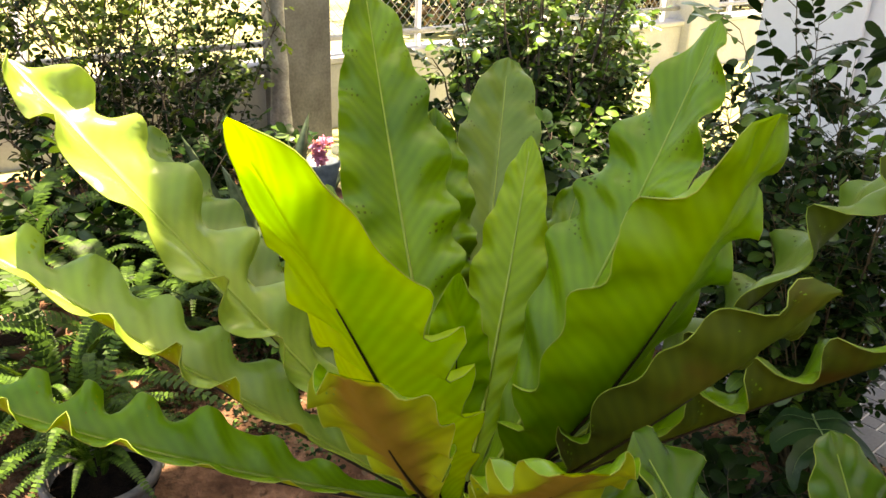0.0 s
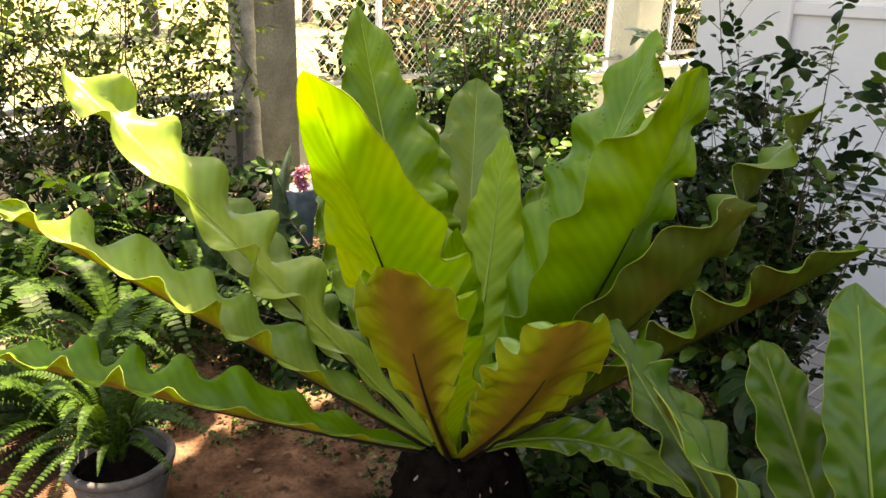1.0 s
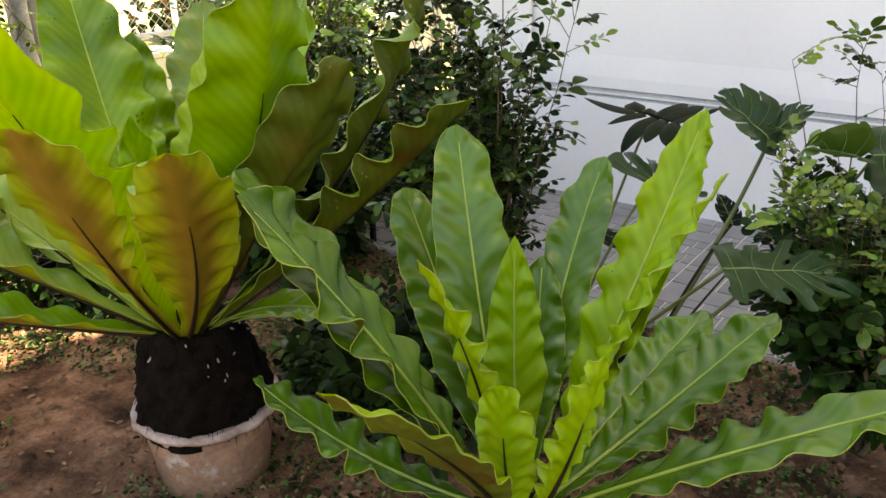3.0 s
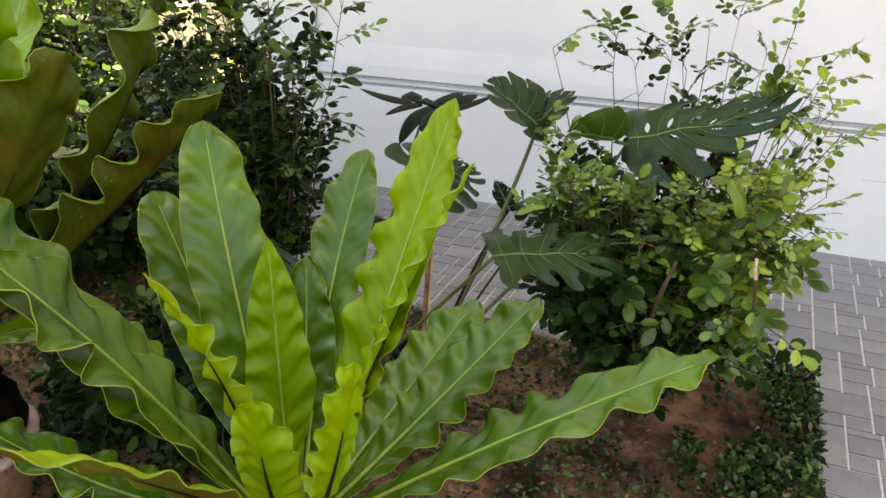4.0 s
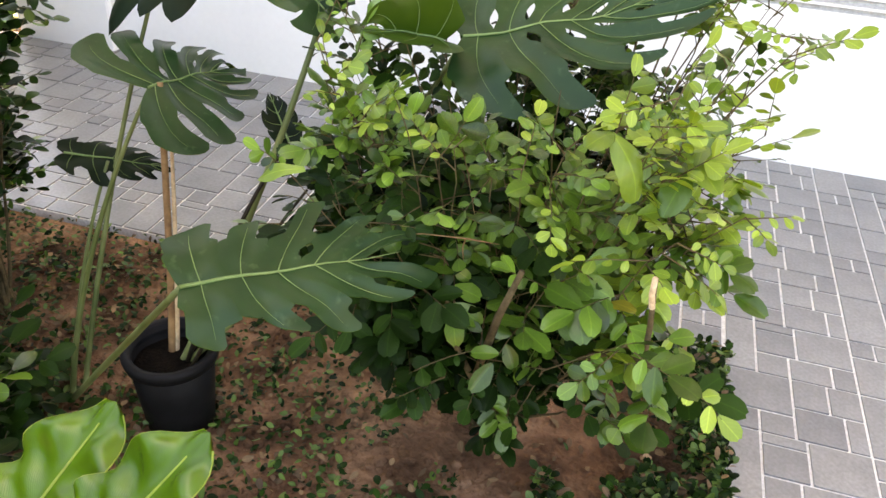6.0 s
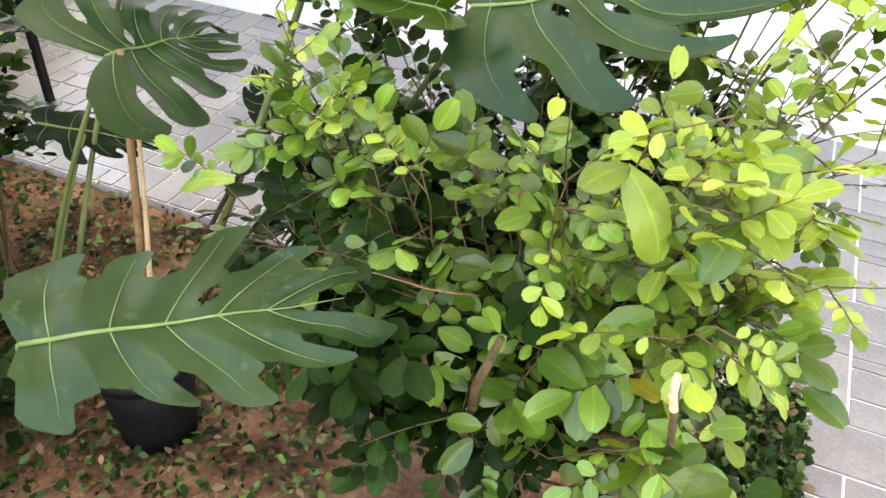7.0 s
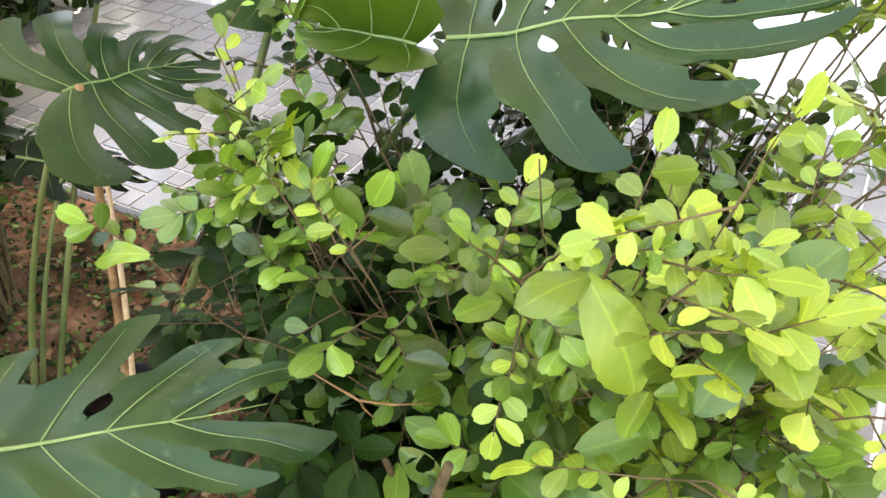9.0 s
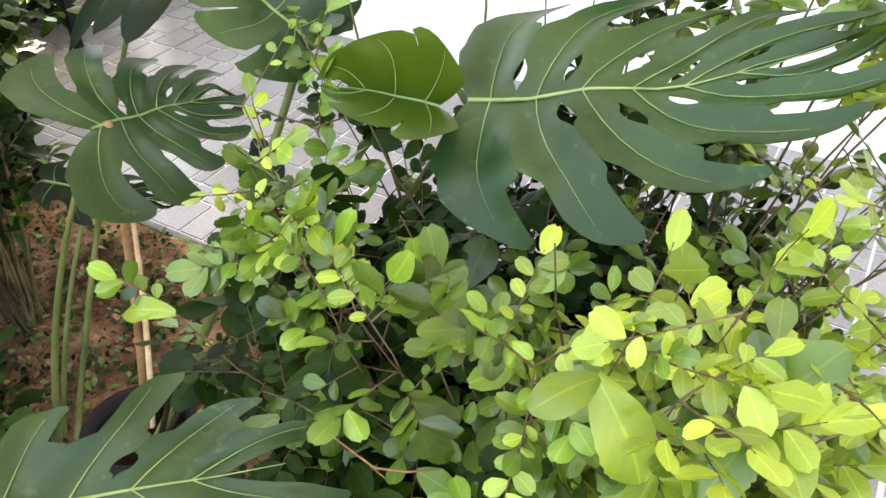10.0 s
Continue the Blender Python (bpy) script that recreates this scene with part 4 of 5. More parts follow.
def shrub(name, root, targets, label, materials, size, twigs, leaves, pick, seed, stem_r=0.010, twig_len=0.13, tone=None, group="shrubs", fine=0, clear=None, hang=0.0):
    """Stems from the root to target points, twigs along their outer part, leaves on the twigs."""
    rnd = random.Random(seed)
    owner = thing(name, root, label, "shrub", group)
    items = []
    root = Vector(root)
    for n, tgt in enumerate(targets):
        wood = bmesh.new()
        tgt = Vector(tgt)
        start = root + Vector((rnd.uniform(-0.03, 0.03), rnd.uniform(-0.03, 0.03), 0))
        ctrl = start.lerp(tgt, 0.45) + Vector((rnd.uniform(-0.06, 0.06), rnd.uniform(-0.06, 0.06), rnd.uniform(0.0, 0.10)))
        pts = [bez(start, ctrl, tgt, k / 10) + Vector((rnd.uniform(-1, 1), rnd.uniform(-1, 1), rnd.uniform(-1, 1))) * 0.006 for k in range(11)]
        k0 = stem_r * rnd.uniform(0.55, 1.0)
        tube(wood, pts, [k0 * (1 - 0.08 * k) for k in range(11)], 6)
        for j in range(twigs):
            f = rnd.uniform(0.35, 1.0) if j else 1.0
            i = min(9, int(f * 10))
            p = pts[i].lerp(pts[i + 1], f * 10 - i)
            if clear and clear(p):
                continue
            out = (tgt - root).normalized()
            d = out * 0.5 + Vector((rnd.gauss(0, 1), rnd.gauss(0, 1), rnd.gauss(0.25, 0.6))) * 0.75
            young = tone(p, rnd) if tone else 0
            low = hang * smooth01(0.70 - p.z, 0.0, 0.16) * smooth01(2.1 - p.y, 0.0, 0.15)
            d.z -= 0.9 * low
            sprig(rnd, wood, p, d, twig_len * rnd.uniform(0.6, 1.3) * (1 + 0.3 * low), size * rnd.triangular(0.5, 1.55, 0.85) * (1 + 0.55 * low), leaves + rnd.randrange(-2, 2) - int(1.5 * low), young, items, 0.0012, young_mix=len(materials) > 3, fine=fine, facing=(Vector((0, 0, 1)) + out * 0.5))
        wpart("stem", wood, BARK, owner)
    near = [it for it in items if pick(it[1].translation)][:280]
    ids = {id(it) for it in near}
    leaf_pieces(near, materials, owner)
    rest = leaf_cloud("foliage", [it for it in items if id(it) not in ids], materials, owner)
    tagged(rest, kind="stuff")
    return owner


def in_crown(rnd, lo, hi, n, shell=0.55):
    """Points spread through an egg-shaped crown, mostly near its outside."""
    lo, hi = Vector(lo), Vector(hi)
    c, h = (lo + hi) / 2, (hi - lo) / 2
    out = []
    while len(out) < n:
        v = Vector([rnd.uniform(-1, 1) for _ in range(3)])
        if shell < v.length < 1:
            out.append(c + Vector([a * b for a, b in zip(v, h)]))
    return out


rnd = random.Random(21)
lime_targets = in_crown(rnd, (0.74, 1.80, 0.27), (1.33, 2.36, 0.80), 86, 0.35)
lime_targets += [(0.96, 2.40, 1.05), (1.12, 2.40, 1.07), (1.26, 2.38, 1.06), (0.82, 2.36, 1.0), (0.70, 2.2, 0.98), (1.30, 2.36, 0.98), (1.05, 2.40, 1.02), (1.36, 2.16, 0.90), (1.20, 2.38, 0.98), (0.88, 2.38, 0.94), (1.16, 2.4, 0.92), (1.02, 2.38, 0.92), (1.39, 2.12, 0.86), (1.0, 2.38, 0.98), (1.36, 2.3, 1.0)]
lime_targets += [(1.22, 1.84, 0.80), (1.26, 1.86, 0.78), (1.18, 1.87, 0.80), (1.30, 1.92, 0.79), (1.33, 1.95, 0.74), (1.27, 1.82, 0.70), (1.13, 1.86, 0.77), (1.34, 2.05, 0.72), (1.31, 2.08, 0.82), (1.34, 2.16, 0.88), (1.20, 1.95, 0.82), (1.10, 1.94, 0.80), (1.35, 1.93, 0.68), (1.24, 1.90, 0.83)]
lime_targets += [(0.84, 1.92, 0.72), (0.80, 2.0, 0.70), (0.92, 1.88, 0.72), (0.82, 1.88, 0.60), (0.95, 1.96, 0.76), (0.88, 1.84, 0.62), (0.76, 2.08, 0.74), (0.99, 1.86, 0.74), (0.86, 2.04, 0.80), (0.76, 1.92, 0.54), (0.72, 2.12, 0.82), (0.78, 1.84, 0.66)]
lime_targets += [(1.36, 2.25, 0.75), (1.30, 2.30, 0.68), (1.20, 2.32, 0.70), (1.38, 2.30, 0.84), (1.25, 2.26, 0.62), (1.10, 2.32, 0.68), (1.0, 2.32, 0.70), (1.39, 2.22, 0.68), (0.90, 2.32, 0.66), (1.34, 2.34, 0.92), (1.15, 2.36, 0.78), (1.28, 2.36, 0.82), (1.05, 2.36, 0.80)]
lime_targets += [(0.74, 2.0, 0.79), (0.77, 1.97, 0.75), (0.80, 1.95, 0.74), (0.83, 1.92, 0.72), (0.86, 1.91, 0.75), (0.79, 1.92, 0.69)]
lime_targets += [(1.22, 1.84, 0.38), (1.05, 1.84, 0.44), (1.30, 1.86, 0.48), (1.16, 1.80, 0.48), (1.24, 1.80, 0.54), (1.0, 1.84, 0.38)]


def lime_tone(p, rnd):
    """Fresh shoots on sunny top and side; shade within is put into darker leaves."""
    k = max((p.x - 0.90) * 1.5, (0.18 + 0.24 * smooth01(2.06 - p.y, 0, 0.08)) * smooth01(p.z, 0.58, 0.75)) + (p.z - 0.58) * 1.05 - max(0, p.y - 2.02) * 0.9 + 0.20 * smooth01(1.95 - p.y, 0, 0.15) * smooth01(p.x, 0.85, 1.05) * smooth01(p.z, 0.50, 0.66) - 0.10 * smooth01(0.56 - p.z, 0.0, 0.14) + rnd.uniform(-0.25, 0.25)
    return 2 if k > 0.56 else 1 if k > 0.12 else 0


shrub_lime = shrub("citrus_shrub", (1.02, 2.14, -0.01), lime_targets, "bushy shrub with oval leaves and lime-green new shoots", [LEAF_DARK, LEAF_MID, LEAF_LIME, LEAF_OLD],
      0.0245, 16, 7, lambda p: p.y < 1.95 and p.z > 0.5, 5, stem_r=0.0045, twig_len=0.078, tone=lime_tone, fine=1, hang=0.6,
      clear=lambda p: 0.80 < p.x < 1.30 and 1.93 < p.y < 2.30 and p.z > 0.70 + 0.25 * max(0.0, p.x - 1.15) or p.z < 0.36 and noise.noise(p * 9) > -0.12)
bm = bmesh.new()
tube(bm, [(1.03, 2.10, 0.0), (1.14, 1.95, 0.36), (1.23, 1.87, 0.47), (1.29, 1.82, 0.50)], [0.009, 0.007, 0.005, 0.0035], 8)
tube(bm, [(1.27, 1.834, 0.50), (1.265, 1.80, 0.58), (1.257, 1.781, 0.655)], [0.0042, 0.0038, 0.0035], 8)
tube(bm, [(1.02, 2.12, 0.0), (1.03, 1.93, 0.30), (1.075, 1.815, 0.53), (1.10, 1.80, 0.62)], [0.009, 0.007, 0.0055, 0.004], 8)
tube(bm, [(1.03, 1.93, 0.30), (1.0, 1.88, 0.42), (0.99, 1.86, 0.52)], [0.006, 0.0045, 0.003], 8)
wpart("branch", bm, BARK, shrub_lime, "bare brown branch with a cut end")
bm = bmesh.new()
tube(bm, [(1.261, 1.79, 0.615), (1.2565, 1.780, 0.64), (1.256, 1.779, 0.664)], [0.0041, 0.0039, 0.0036], 8)
wpart("cut_branch", bm, CUT_WOOD, shrub_lime, "pale freshly cut branch end")
bm = bmesh.new()
tube(bm, [(0.919, 1.842, 0.607), (0.965, 1.82, 0.632), (1.025, 1.80, 0.651), (1.045, 1.815, 0.642), (1.061, 1.842, 0.625)], [0.0004, 0.0007, 0.0010, 0.0009, 0.0005], 6)
tube(bm, [(1.025, 1.80, 0.651), (1.02, 1.81, 0.63), (1.019, 1.824, 0.602)], [0.0011, 0.0009, 0.0005], 6)
wpart("twig", bm, STALK_DRY, shrub_lime, "bare pale twig")


def big_leaf(base, tip, face, wide, material, bow=0.1, fold=0.2, wave=0.02, seed=0):
    """One large leaf with a crease along its midrib and a scalloped margin."""
    b, e = Vector(base), Vector(tip)
    ax = (e - b).normalized()
    up = Vector(face)
    up = (up - up.dot(ax) * ax).normalized()
    sd, L = ax.cross(up), (e - b).length
    bm = bmesh.new()
    uvl = bm.loops.layers.uv.new()
    NS, NV = 16, 4
    grid, uv = [], {}
    for i in range(NS + 1):
        s = i / NS
        w = wide * L * math.sin(math.pi * min(1, s ** 1.2 * 0.955 + 0.02)) ** 0.6 * (1 + 0.03 * math.sin(i * 2.9 + seed))
        row = []
        for j in range(-NV, NV + 1):
            v = j / NV
            z = bow * L * math.sin(math.pi * s) + fold * w * abs(v) - 0.12 * w * v * v + wave * L * v * v * math.sin(9 * s + 2 * v + seed)
            p = bm.verts.new(b + ax * (s * L) + sd * v * w + up * z)
            uv[p] = (s, 0.5 + 0.4 * v)
            row.append(p)
        grid.append(row)
    for a, c in zip(grid, grid[1:]):
        for j in range(2 * NV):
            f = bm.faces.new((a[j], a[j + 1], c[j + 1], c[j]))
            for lp in f.loops:
                lp[uvl].uv = uv[lp.vert]
    return wpart("leaf", bm, material, shrub_lime)


OPEN = Vector((1.28, 1.40, 1.15))  # the open side of the bed
for n, (base, tip, wide, mat, bow, fold) in enumerate([
        ((1.178, 1.832, 0.808), (1.152, 1.788, 0.806), 0.27, LEAF_LIME, 0.12, -0.1), ((1.176, 1.832, 0.808), (1.216, 1.832, 0.727), 0.23, LEAF_LIME, 0.16, -0.15),
        ((1.271, 1.913, 0.753), (1.250, 1.930, 0.800), 0.26, LEAF_MID, 0.06, 0.3), ((1.271, 1.913, 0.753), (1.305, 1.946, 0.797), 0.30, LEAF_MID, 0.05, 0.2),
        ((1.271, 1.913, 0.753), (1.322, 1.925, 0.753), 0.24, LEAF_LIME, 0.08, 0.25), ((1.271, 1.913, 0.753), (1.308, 1.860, 0.742), 0.27, LEAF_LIME, 0.08, 0.25),
        ((1.268, 1.905, 0.752), (1.228, 1.852, 0.771), 0.29, LEAF_MID, 0.08, 0.1), ((1.272, 1.905, 0.745), (1.252, 1.858, 0.700), 0.27, LEAF_MID, 0.08, 0.1),
        ((1.082, 1.882, 0.760), (1.042, 1.840, 0.772), 0.27, LEAF_MID, 0.04, 0.1), ((1.084, 1.880, 0.758), (1.102, 1.838, 0.757), 0.32, LEAF_MID, 0.04, 0.1),
        ((1.082, 1.885, 0.764), (1.060, 1.882, 0.786), 0.30, LEAF_MID, 0.04, 0.1), ((1.088, 1.884, 0.757), (1.116, 1.878, 0.750), 0.32, LEAF_MID, 0.04, 0.1),
        ((1.209, 1.871, 0.552), (1.247, 1.842, 0.566), 0.20, LEAF_OLD, 0.05, 0.1), ((0.80, 1.825, 0.690), (0.735, 1.818, 0.665), 0.18, LEAF_LIME, 0.10, 0.1)]):
    b, e = Vector(base), Vector(tip)
    if 8 <= n <= 11:
        b = base = b.lerp(e, 0.34)
    big_leaf(base, tip, (OPEN - b).normalized() * 0.7 + Vector((0, 0, 0.7)), wide, mat, bow, fold, 0.03, n)

rnd = random.Random(33)
murraya = in_crown(rnd, (-0.62, 1.80, 0.44), (0.0, 2.42, 1.18), 66, 0.3)
murraya += [(-0.28, 2.0, 1.30), (-0.05, 2.05, 1.28), (0.12, 2.08, 1.18), (0.2, 2.08, 1.24), (-0.45, 2.0, 1.2), (0.06, 2.15, 0.75), (-0.4, 2.1, 1.35)]
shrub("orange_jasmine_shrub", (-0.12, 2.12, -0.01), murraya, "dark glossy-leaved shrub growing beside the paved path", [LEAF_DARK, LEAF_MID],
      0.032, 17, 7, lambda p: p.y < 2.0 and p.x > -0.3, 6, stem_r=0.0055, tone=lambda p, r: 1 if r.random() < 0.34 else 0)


def far_shrub(name, root, lo, hi, count, twigs, leaves, size, label, mats, seed, stem=0.012, tl=0.16, tone=None, bow=0.08):
    rnd = random.Random(seed)
    owner = thing(name, root, label, "shrub", "background shrubs")
    items = []
    for tgt in in_crown(rnd, lo, hi, count, 0.15):
        wood = bmesh.new()
        start = Vector(root) + Vector((rnd.uniform(-0.12, 0.12), rnd.uniform(-0.2, 0.2), 0))
        start = start.lerp(Vector((tgt.x, tgt.y, start.z)), 0.45)
        pts = [bez(start, start.lerp(tgt, 0.5) + Vector((rnd.uniform(-bow, bow), rnd.uniform(-bow, bow), 0.06)), tgt, k / 7) for k in range(8)]
        tube(wood, pts, [stem * (1 - 0.11 * k) for k in range(8)], 5)
        for j in range(twigs):
            f = rnd.uniform(0.2, 1.0)
            i = min(6, int(f * 7))
            p = pts[i].lerp(pts[i + 1], f * 7 - i)
            d = Vector((rnd.gauss(0, 1), rnd.gauss(0, 1), rnd.gauss(0.2, 0.7)))
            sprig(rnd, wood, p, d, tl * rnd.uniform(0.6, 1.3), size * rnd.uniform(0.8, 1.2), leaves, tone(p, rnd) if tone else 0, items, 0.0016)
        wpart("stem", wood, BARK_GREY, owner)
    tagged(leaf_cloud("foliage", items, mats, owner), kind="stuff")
    return owner


# lighter leaves towards the top of this shrub stand for light from above
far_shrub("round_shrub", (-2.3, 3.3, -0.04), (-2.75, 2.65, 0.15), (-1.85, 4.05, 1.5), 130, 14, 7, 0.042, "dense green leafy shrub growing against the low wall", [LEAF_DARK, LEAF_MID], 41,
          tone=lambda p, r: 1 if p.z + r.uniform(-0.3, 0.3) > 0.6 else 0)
# on both twiggy shrubs, backlight on the upper leaves is put into colour
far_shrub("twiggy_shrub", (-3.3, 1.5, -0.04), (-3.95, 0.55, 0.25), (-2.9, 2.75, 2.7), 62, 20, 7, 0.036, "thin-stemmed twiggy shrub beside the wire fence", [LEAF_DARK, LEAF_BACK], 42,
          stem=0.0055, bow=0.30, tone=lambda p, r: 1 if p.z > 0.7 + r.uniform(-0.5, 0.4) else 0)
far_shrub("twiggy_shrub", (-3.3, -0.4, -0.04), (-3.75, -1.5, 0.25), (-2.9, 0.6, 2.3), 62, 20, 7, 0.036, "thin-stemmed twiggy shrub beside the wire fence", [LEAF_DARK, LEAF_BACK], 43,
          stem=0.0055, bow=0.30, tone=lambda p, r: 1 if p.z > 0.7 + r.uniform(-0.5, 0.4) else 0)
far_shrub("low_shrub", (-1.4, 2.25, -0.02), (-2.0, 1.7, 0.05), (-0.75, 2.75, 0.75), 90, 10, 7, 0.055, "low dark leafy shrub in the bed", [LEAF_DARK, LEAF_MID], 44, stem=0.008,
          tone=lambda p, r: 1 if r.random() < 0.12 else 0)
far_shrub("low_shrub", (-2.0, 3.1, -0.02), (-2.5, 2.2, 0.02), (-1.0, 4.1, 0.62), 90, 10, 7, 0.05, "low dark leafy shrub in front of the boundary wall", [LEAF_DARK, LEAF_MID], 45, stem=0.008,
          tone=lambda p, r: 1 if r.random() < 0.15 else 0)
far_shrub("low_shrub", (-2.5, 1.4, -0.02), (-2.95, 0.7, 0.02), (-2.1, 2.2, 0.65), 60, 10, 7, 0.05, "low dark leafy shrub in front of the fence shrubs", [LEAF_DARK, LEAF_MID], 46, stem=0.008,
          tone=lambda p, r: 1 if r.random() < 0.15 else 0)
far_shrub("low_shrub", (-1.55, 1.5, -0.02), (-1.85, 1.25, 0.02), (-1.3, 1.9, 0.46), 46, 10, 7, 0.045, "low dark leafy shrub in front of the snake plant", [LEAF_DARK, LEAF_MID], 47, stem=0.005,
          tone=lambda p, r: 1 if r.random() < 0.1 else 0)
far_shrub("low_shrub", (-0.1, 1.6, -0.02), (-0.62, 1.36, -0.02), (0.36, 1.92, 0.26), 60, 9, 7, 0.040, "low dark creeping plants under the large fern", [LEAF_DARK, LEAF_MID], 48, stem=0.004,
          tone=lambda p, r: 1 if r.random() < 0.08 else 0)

def fence_tree(root, lo, hi, label, seed):
    """A slender grey trunk that forks into a wide airy crown, well above the shrubs."""
    rnd = random.Random(seed)
    owner = thing("fence_tree", root, label, "tree")
    items, root = [], Vector(root)
    head = root + Vector((0.1, -0.05, 2.5))
    bm = bmesh.new()
    path = [bez(root, root.lerp(head, 0.5) + Vector((-0.05, 0.03, 0)), head, q / 24) for q in range(25)]
    tube(bm, path, [0.048 + 0.03 * (1 - q / 24) ** 6 - 0.0006 * q + 0.004 * noise.noise((q * 0.9, 3, 1)) for q in range(25)], 20)
    for v in bm.verts:
        v.co.x += 0.010 * noise.noise(v.co * 9)
        v.co.y += 0.010 * noise.noise(v.co * 9 + Vector((5, 5, 5)))
    wpart("trunk", bm, TRUNK_GREY, owner)
    bm = bmesh.new()
    # unseen crown, added to block sun; four fixed clusters cover the soil
    spread = in_crown(rnd, lo, hi, 17, 0.1) + [Vector(q) for q in ((-1.45, 1.85, 3.4), (-1.42, 2.1, 3.5), (-1.7, 1.8, 3.4), (-2.2, 2.1, 3.5))]
    for tgt in spread:
        tube(bm, [head, head.lerp(tgt, 0.5) + Vector((0, 0, 0.25)), tgt], [0.03, 0.014, 0.005], 5)
        for _ in range(34):
            p = tgt + Vector((rnd.gauss(0, 0.30), rnd.gauss(0, 0.30), rnd.gauss(0, 0.2)))
            items.append((rnd.randrange(7), aim(p, Vector((rnd.gauss(0, 1), rnd.gauss(0, 1), rnd.gauss(0, 0.5))), Vector((0, 0, 1)), 0.16 * rnd.uniform(0.7, 1.3), rnd.uniform(-0.8, 0.8)), 0))
    wpart("limb", bm, BARK_GREY, owner)
    tagged(leaf_cloud("crown", items, [LEAF_BACK], owner), kind="stuff")


fence_tree((-3.5, 2.46, -0.06), (-4.3, 0.3, 2.9), (-2.0, 6.6, 4.4), "slender grey-barked tree standing beside the fence pillar, unseen crown added for shade", 49)

# ---- sword ferns ----
def sword_fern(at, fronds, length, label, seed, lift=1.0):
    rnd = random.Random(seed)
    owner = thing("sword_fern", at, label, "fern", "sword ferns")
    c = Vector(at)
    for n in range(fronds):
        a = rnd.uniform(0, 2 * math.pi)
        L = length * rnd.uniform(0.6, 1.15)
        up = rnd.uniform(0.35, 1.0) * lift
        d = Vector((math.cos(a), math.sin(a), 0))
        p2 = c + d * L * rnd.uniform(0.45, 0.85) + Vector((0, 0, L * (up * 0.75 - 0.25)))
        p1 = c + d * L * 0.2 + Vector((0, 0, L * up * 0.9))
        bm = bmesh.new()
        M = 38
        pts = [bez(c + d * 0.02, p1, p2, k / M) for k in range(M + 1)]
        tube(bm, pts, [0.0016 * (1 - 0.8 * k / M) for k in range(M + 1)], 4, 0, False)
        for k in range(3, M + 1):
            t = (pts[k] - pts[k - 1]).normalized()
            sd = t.cross(Vector((0, 0, 1)))
            sd = sd.normalized() if sd.length > 0.05 else d.cross(Vector((0, 0, 1)))
            nn = sd.cross(t)
            w = 0.026 * L / 0.5 * math.sin(math.pi * (0.12 + 0.86 * k / M)) ** 0.7
            for sg in (1, -1):
                e = pts[k] + sd * sg * w + t * w * 0.25 + nn * rnd.uniform(-0.1, 0.05) * w
                h = t * (0.30 * L / M * 1.25)
                v = [bm.verts.new(q) for q in (pts[k] - h, pts[k].lerp(e, 0.6) - h * 1.05 + nn * 0.003, e, pts[k].lerp(e, 0.6) + h * 0.9 + nn * 0.003, pts[k] + h)]
                bm.faces.new(v)
        wpart("frond", bm, FERN_LEAF, owner)
    return owner


sword_fern((-1.12, 0.64, 0.17), 44, 0.34, "sword fern spilling over a weathered grey pot", 51, 1.35)
sword_fern((-1.70, 0.92, 0.03), 36, 0.66, "tall sword fern growing in the soil", 52, 1.1)
sword_fern((-1.62, 0.30, 0.03), 38, 0.72, "tall sword fern growing in the soil", 53, 1.1)
sword_fern((-2.35, 0.75, 0.0), 30, 0.70, "tall sword fern growing by the fence shrubs", 54, 1.2)

sword_fern((-1.48, 0.66, 0.02), 34, 0.62, "tall sword fern growing in the soil", 55, 1.1)
sword_fern((-1.45, -0.05, 0.02), 30, 0.62, "tall sword fern growing in the soil", 56, 1.1)
sword_fern((-1.95, 1.25, 0.02), 26, 0.60, "sword fern growing in deep shade", 57, 1.1)


# ---- background: low wall, wire fence, far things ----
bm = bmesh.new()
box(bm, FENCE_X - 0.16, FENCE_X, -6.0, 11.0, -0.1, 0.40, 0.01)
low_wall = tagged(part("wall_boundary", bm, SHADED_PAINT, smooth=False), "low white boundary wall under a wire fence", "wall", kind="structure")
bm = bmesh.new()
box(bm, FENCE_X - 0.19, FENCE_X + 0.03, -6.0, 11.0, 0.40, 0.445, 0.008)
child_of(part("coping", bm, SHADED_PAINT, None, "white coping", False), low_wall)

fence = thing("wire_fence", (FENCE_X - 0.08, 3.0, 0.44), "galvanised chain-link fence on steel posts above a low wall", "fence")
FX = FENCE_X - 0.08
for y in (-4.0, -1.2, 1.3, 3.98, 6.95, 8.1):
    bm = bmesh.new()
    tube(bm, [(FX, y, 0.40), (FX, y, 2.1)], 0.026, 12)
    tube(bm, [(FX, y, 2.1), (FX, y, 2.13)], [0.03, 0.012], 12)
    wpart("post", bm, METAL, fence)
for z in (0.555, 2.05):
    bm = bmesh.new()
    tube(bm, [(FX + 0.012, -6, z), (FX + 0.012, 11, z)], 0.022, 10)
    wpart("rail", bm, METAL, fence)
bm = bmesh.new()
step, y0, y1, z0, z1 = 0.075, -5.5, 10.5, 0.56, 2.05
n = int((y1 - y0 + (z1 - z0)) / step)
for i in range(n):
    for sg in (1, -1):
        a = y0 - (z1 - z0) + i * step if sg > 0 else y0 + i * step
        b = a + sg * (z1 - z0)
        tube(bm, [(FX - 0.004 * sg, a, z0), (FX - 0.004 * sg, b, z1)], 0.0022, 3, 0, False)
tagged(wpart("wire_mesh", bm, METAL, fence, "diamond wire mesh", False), kind="stuff")


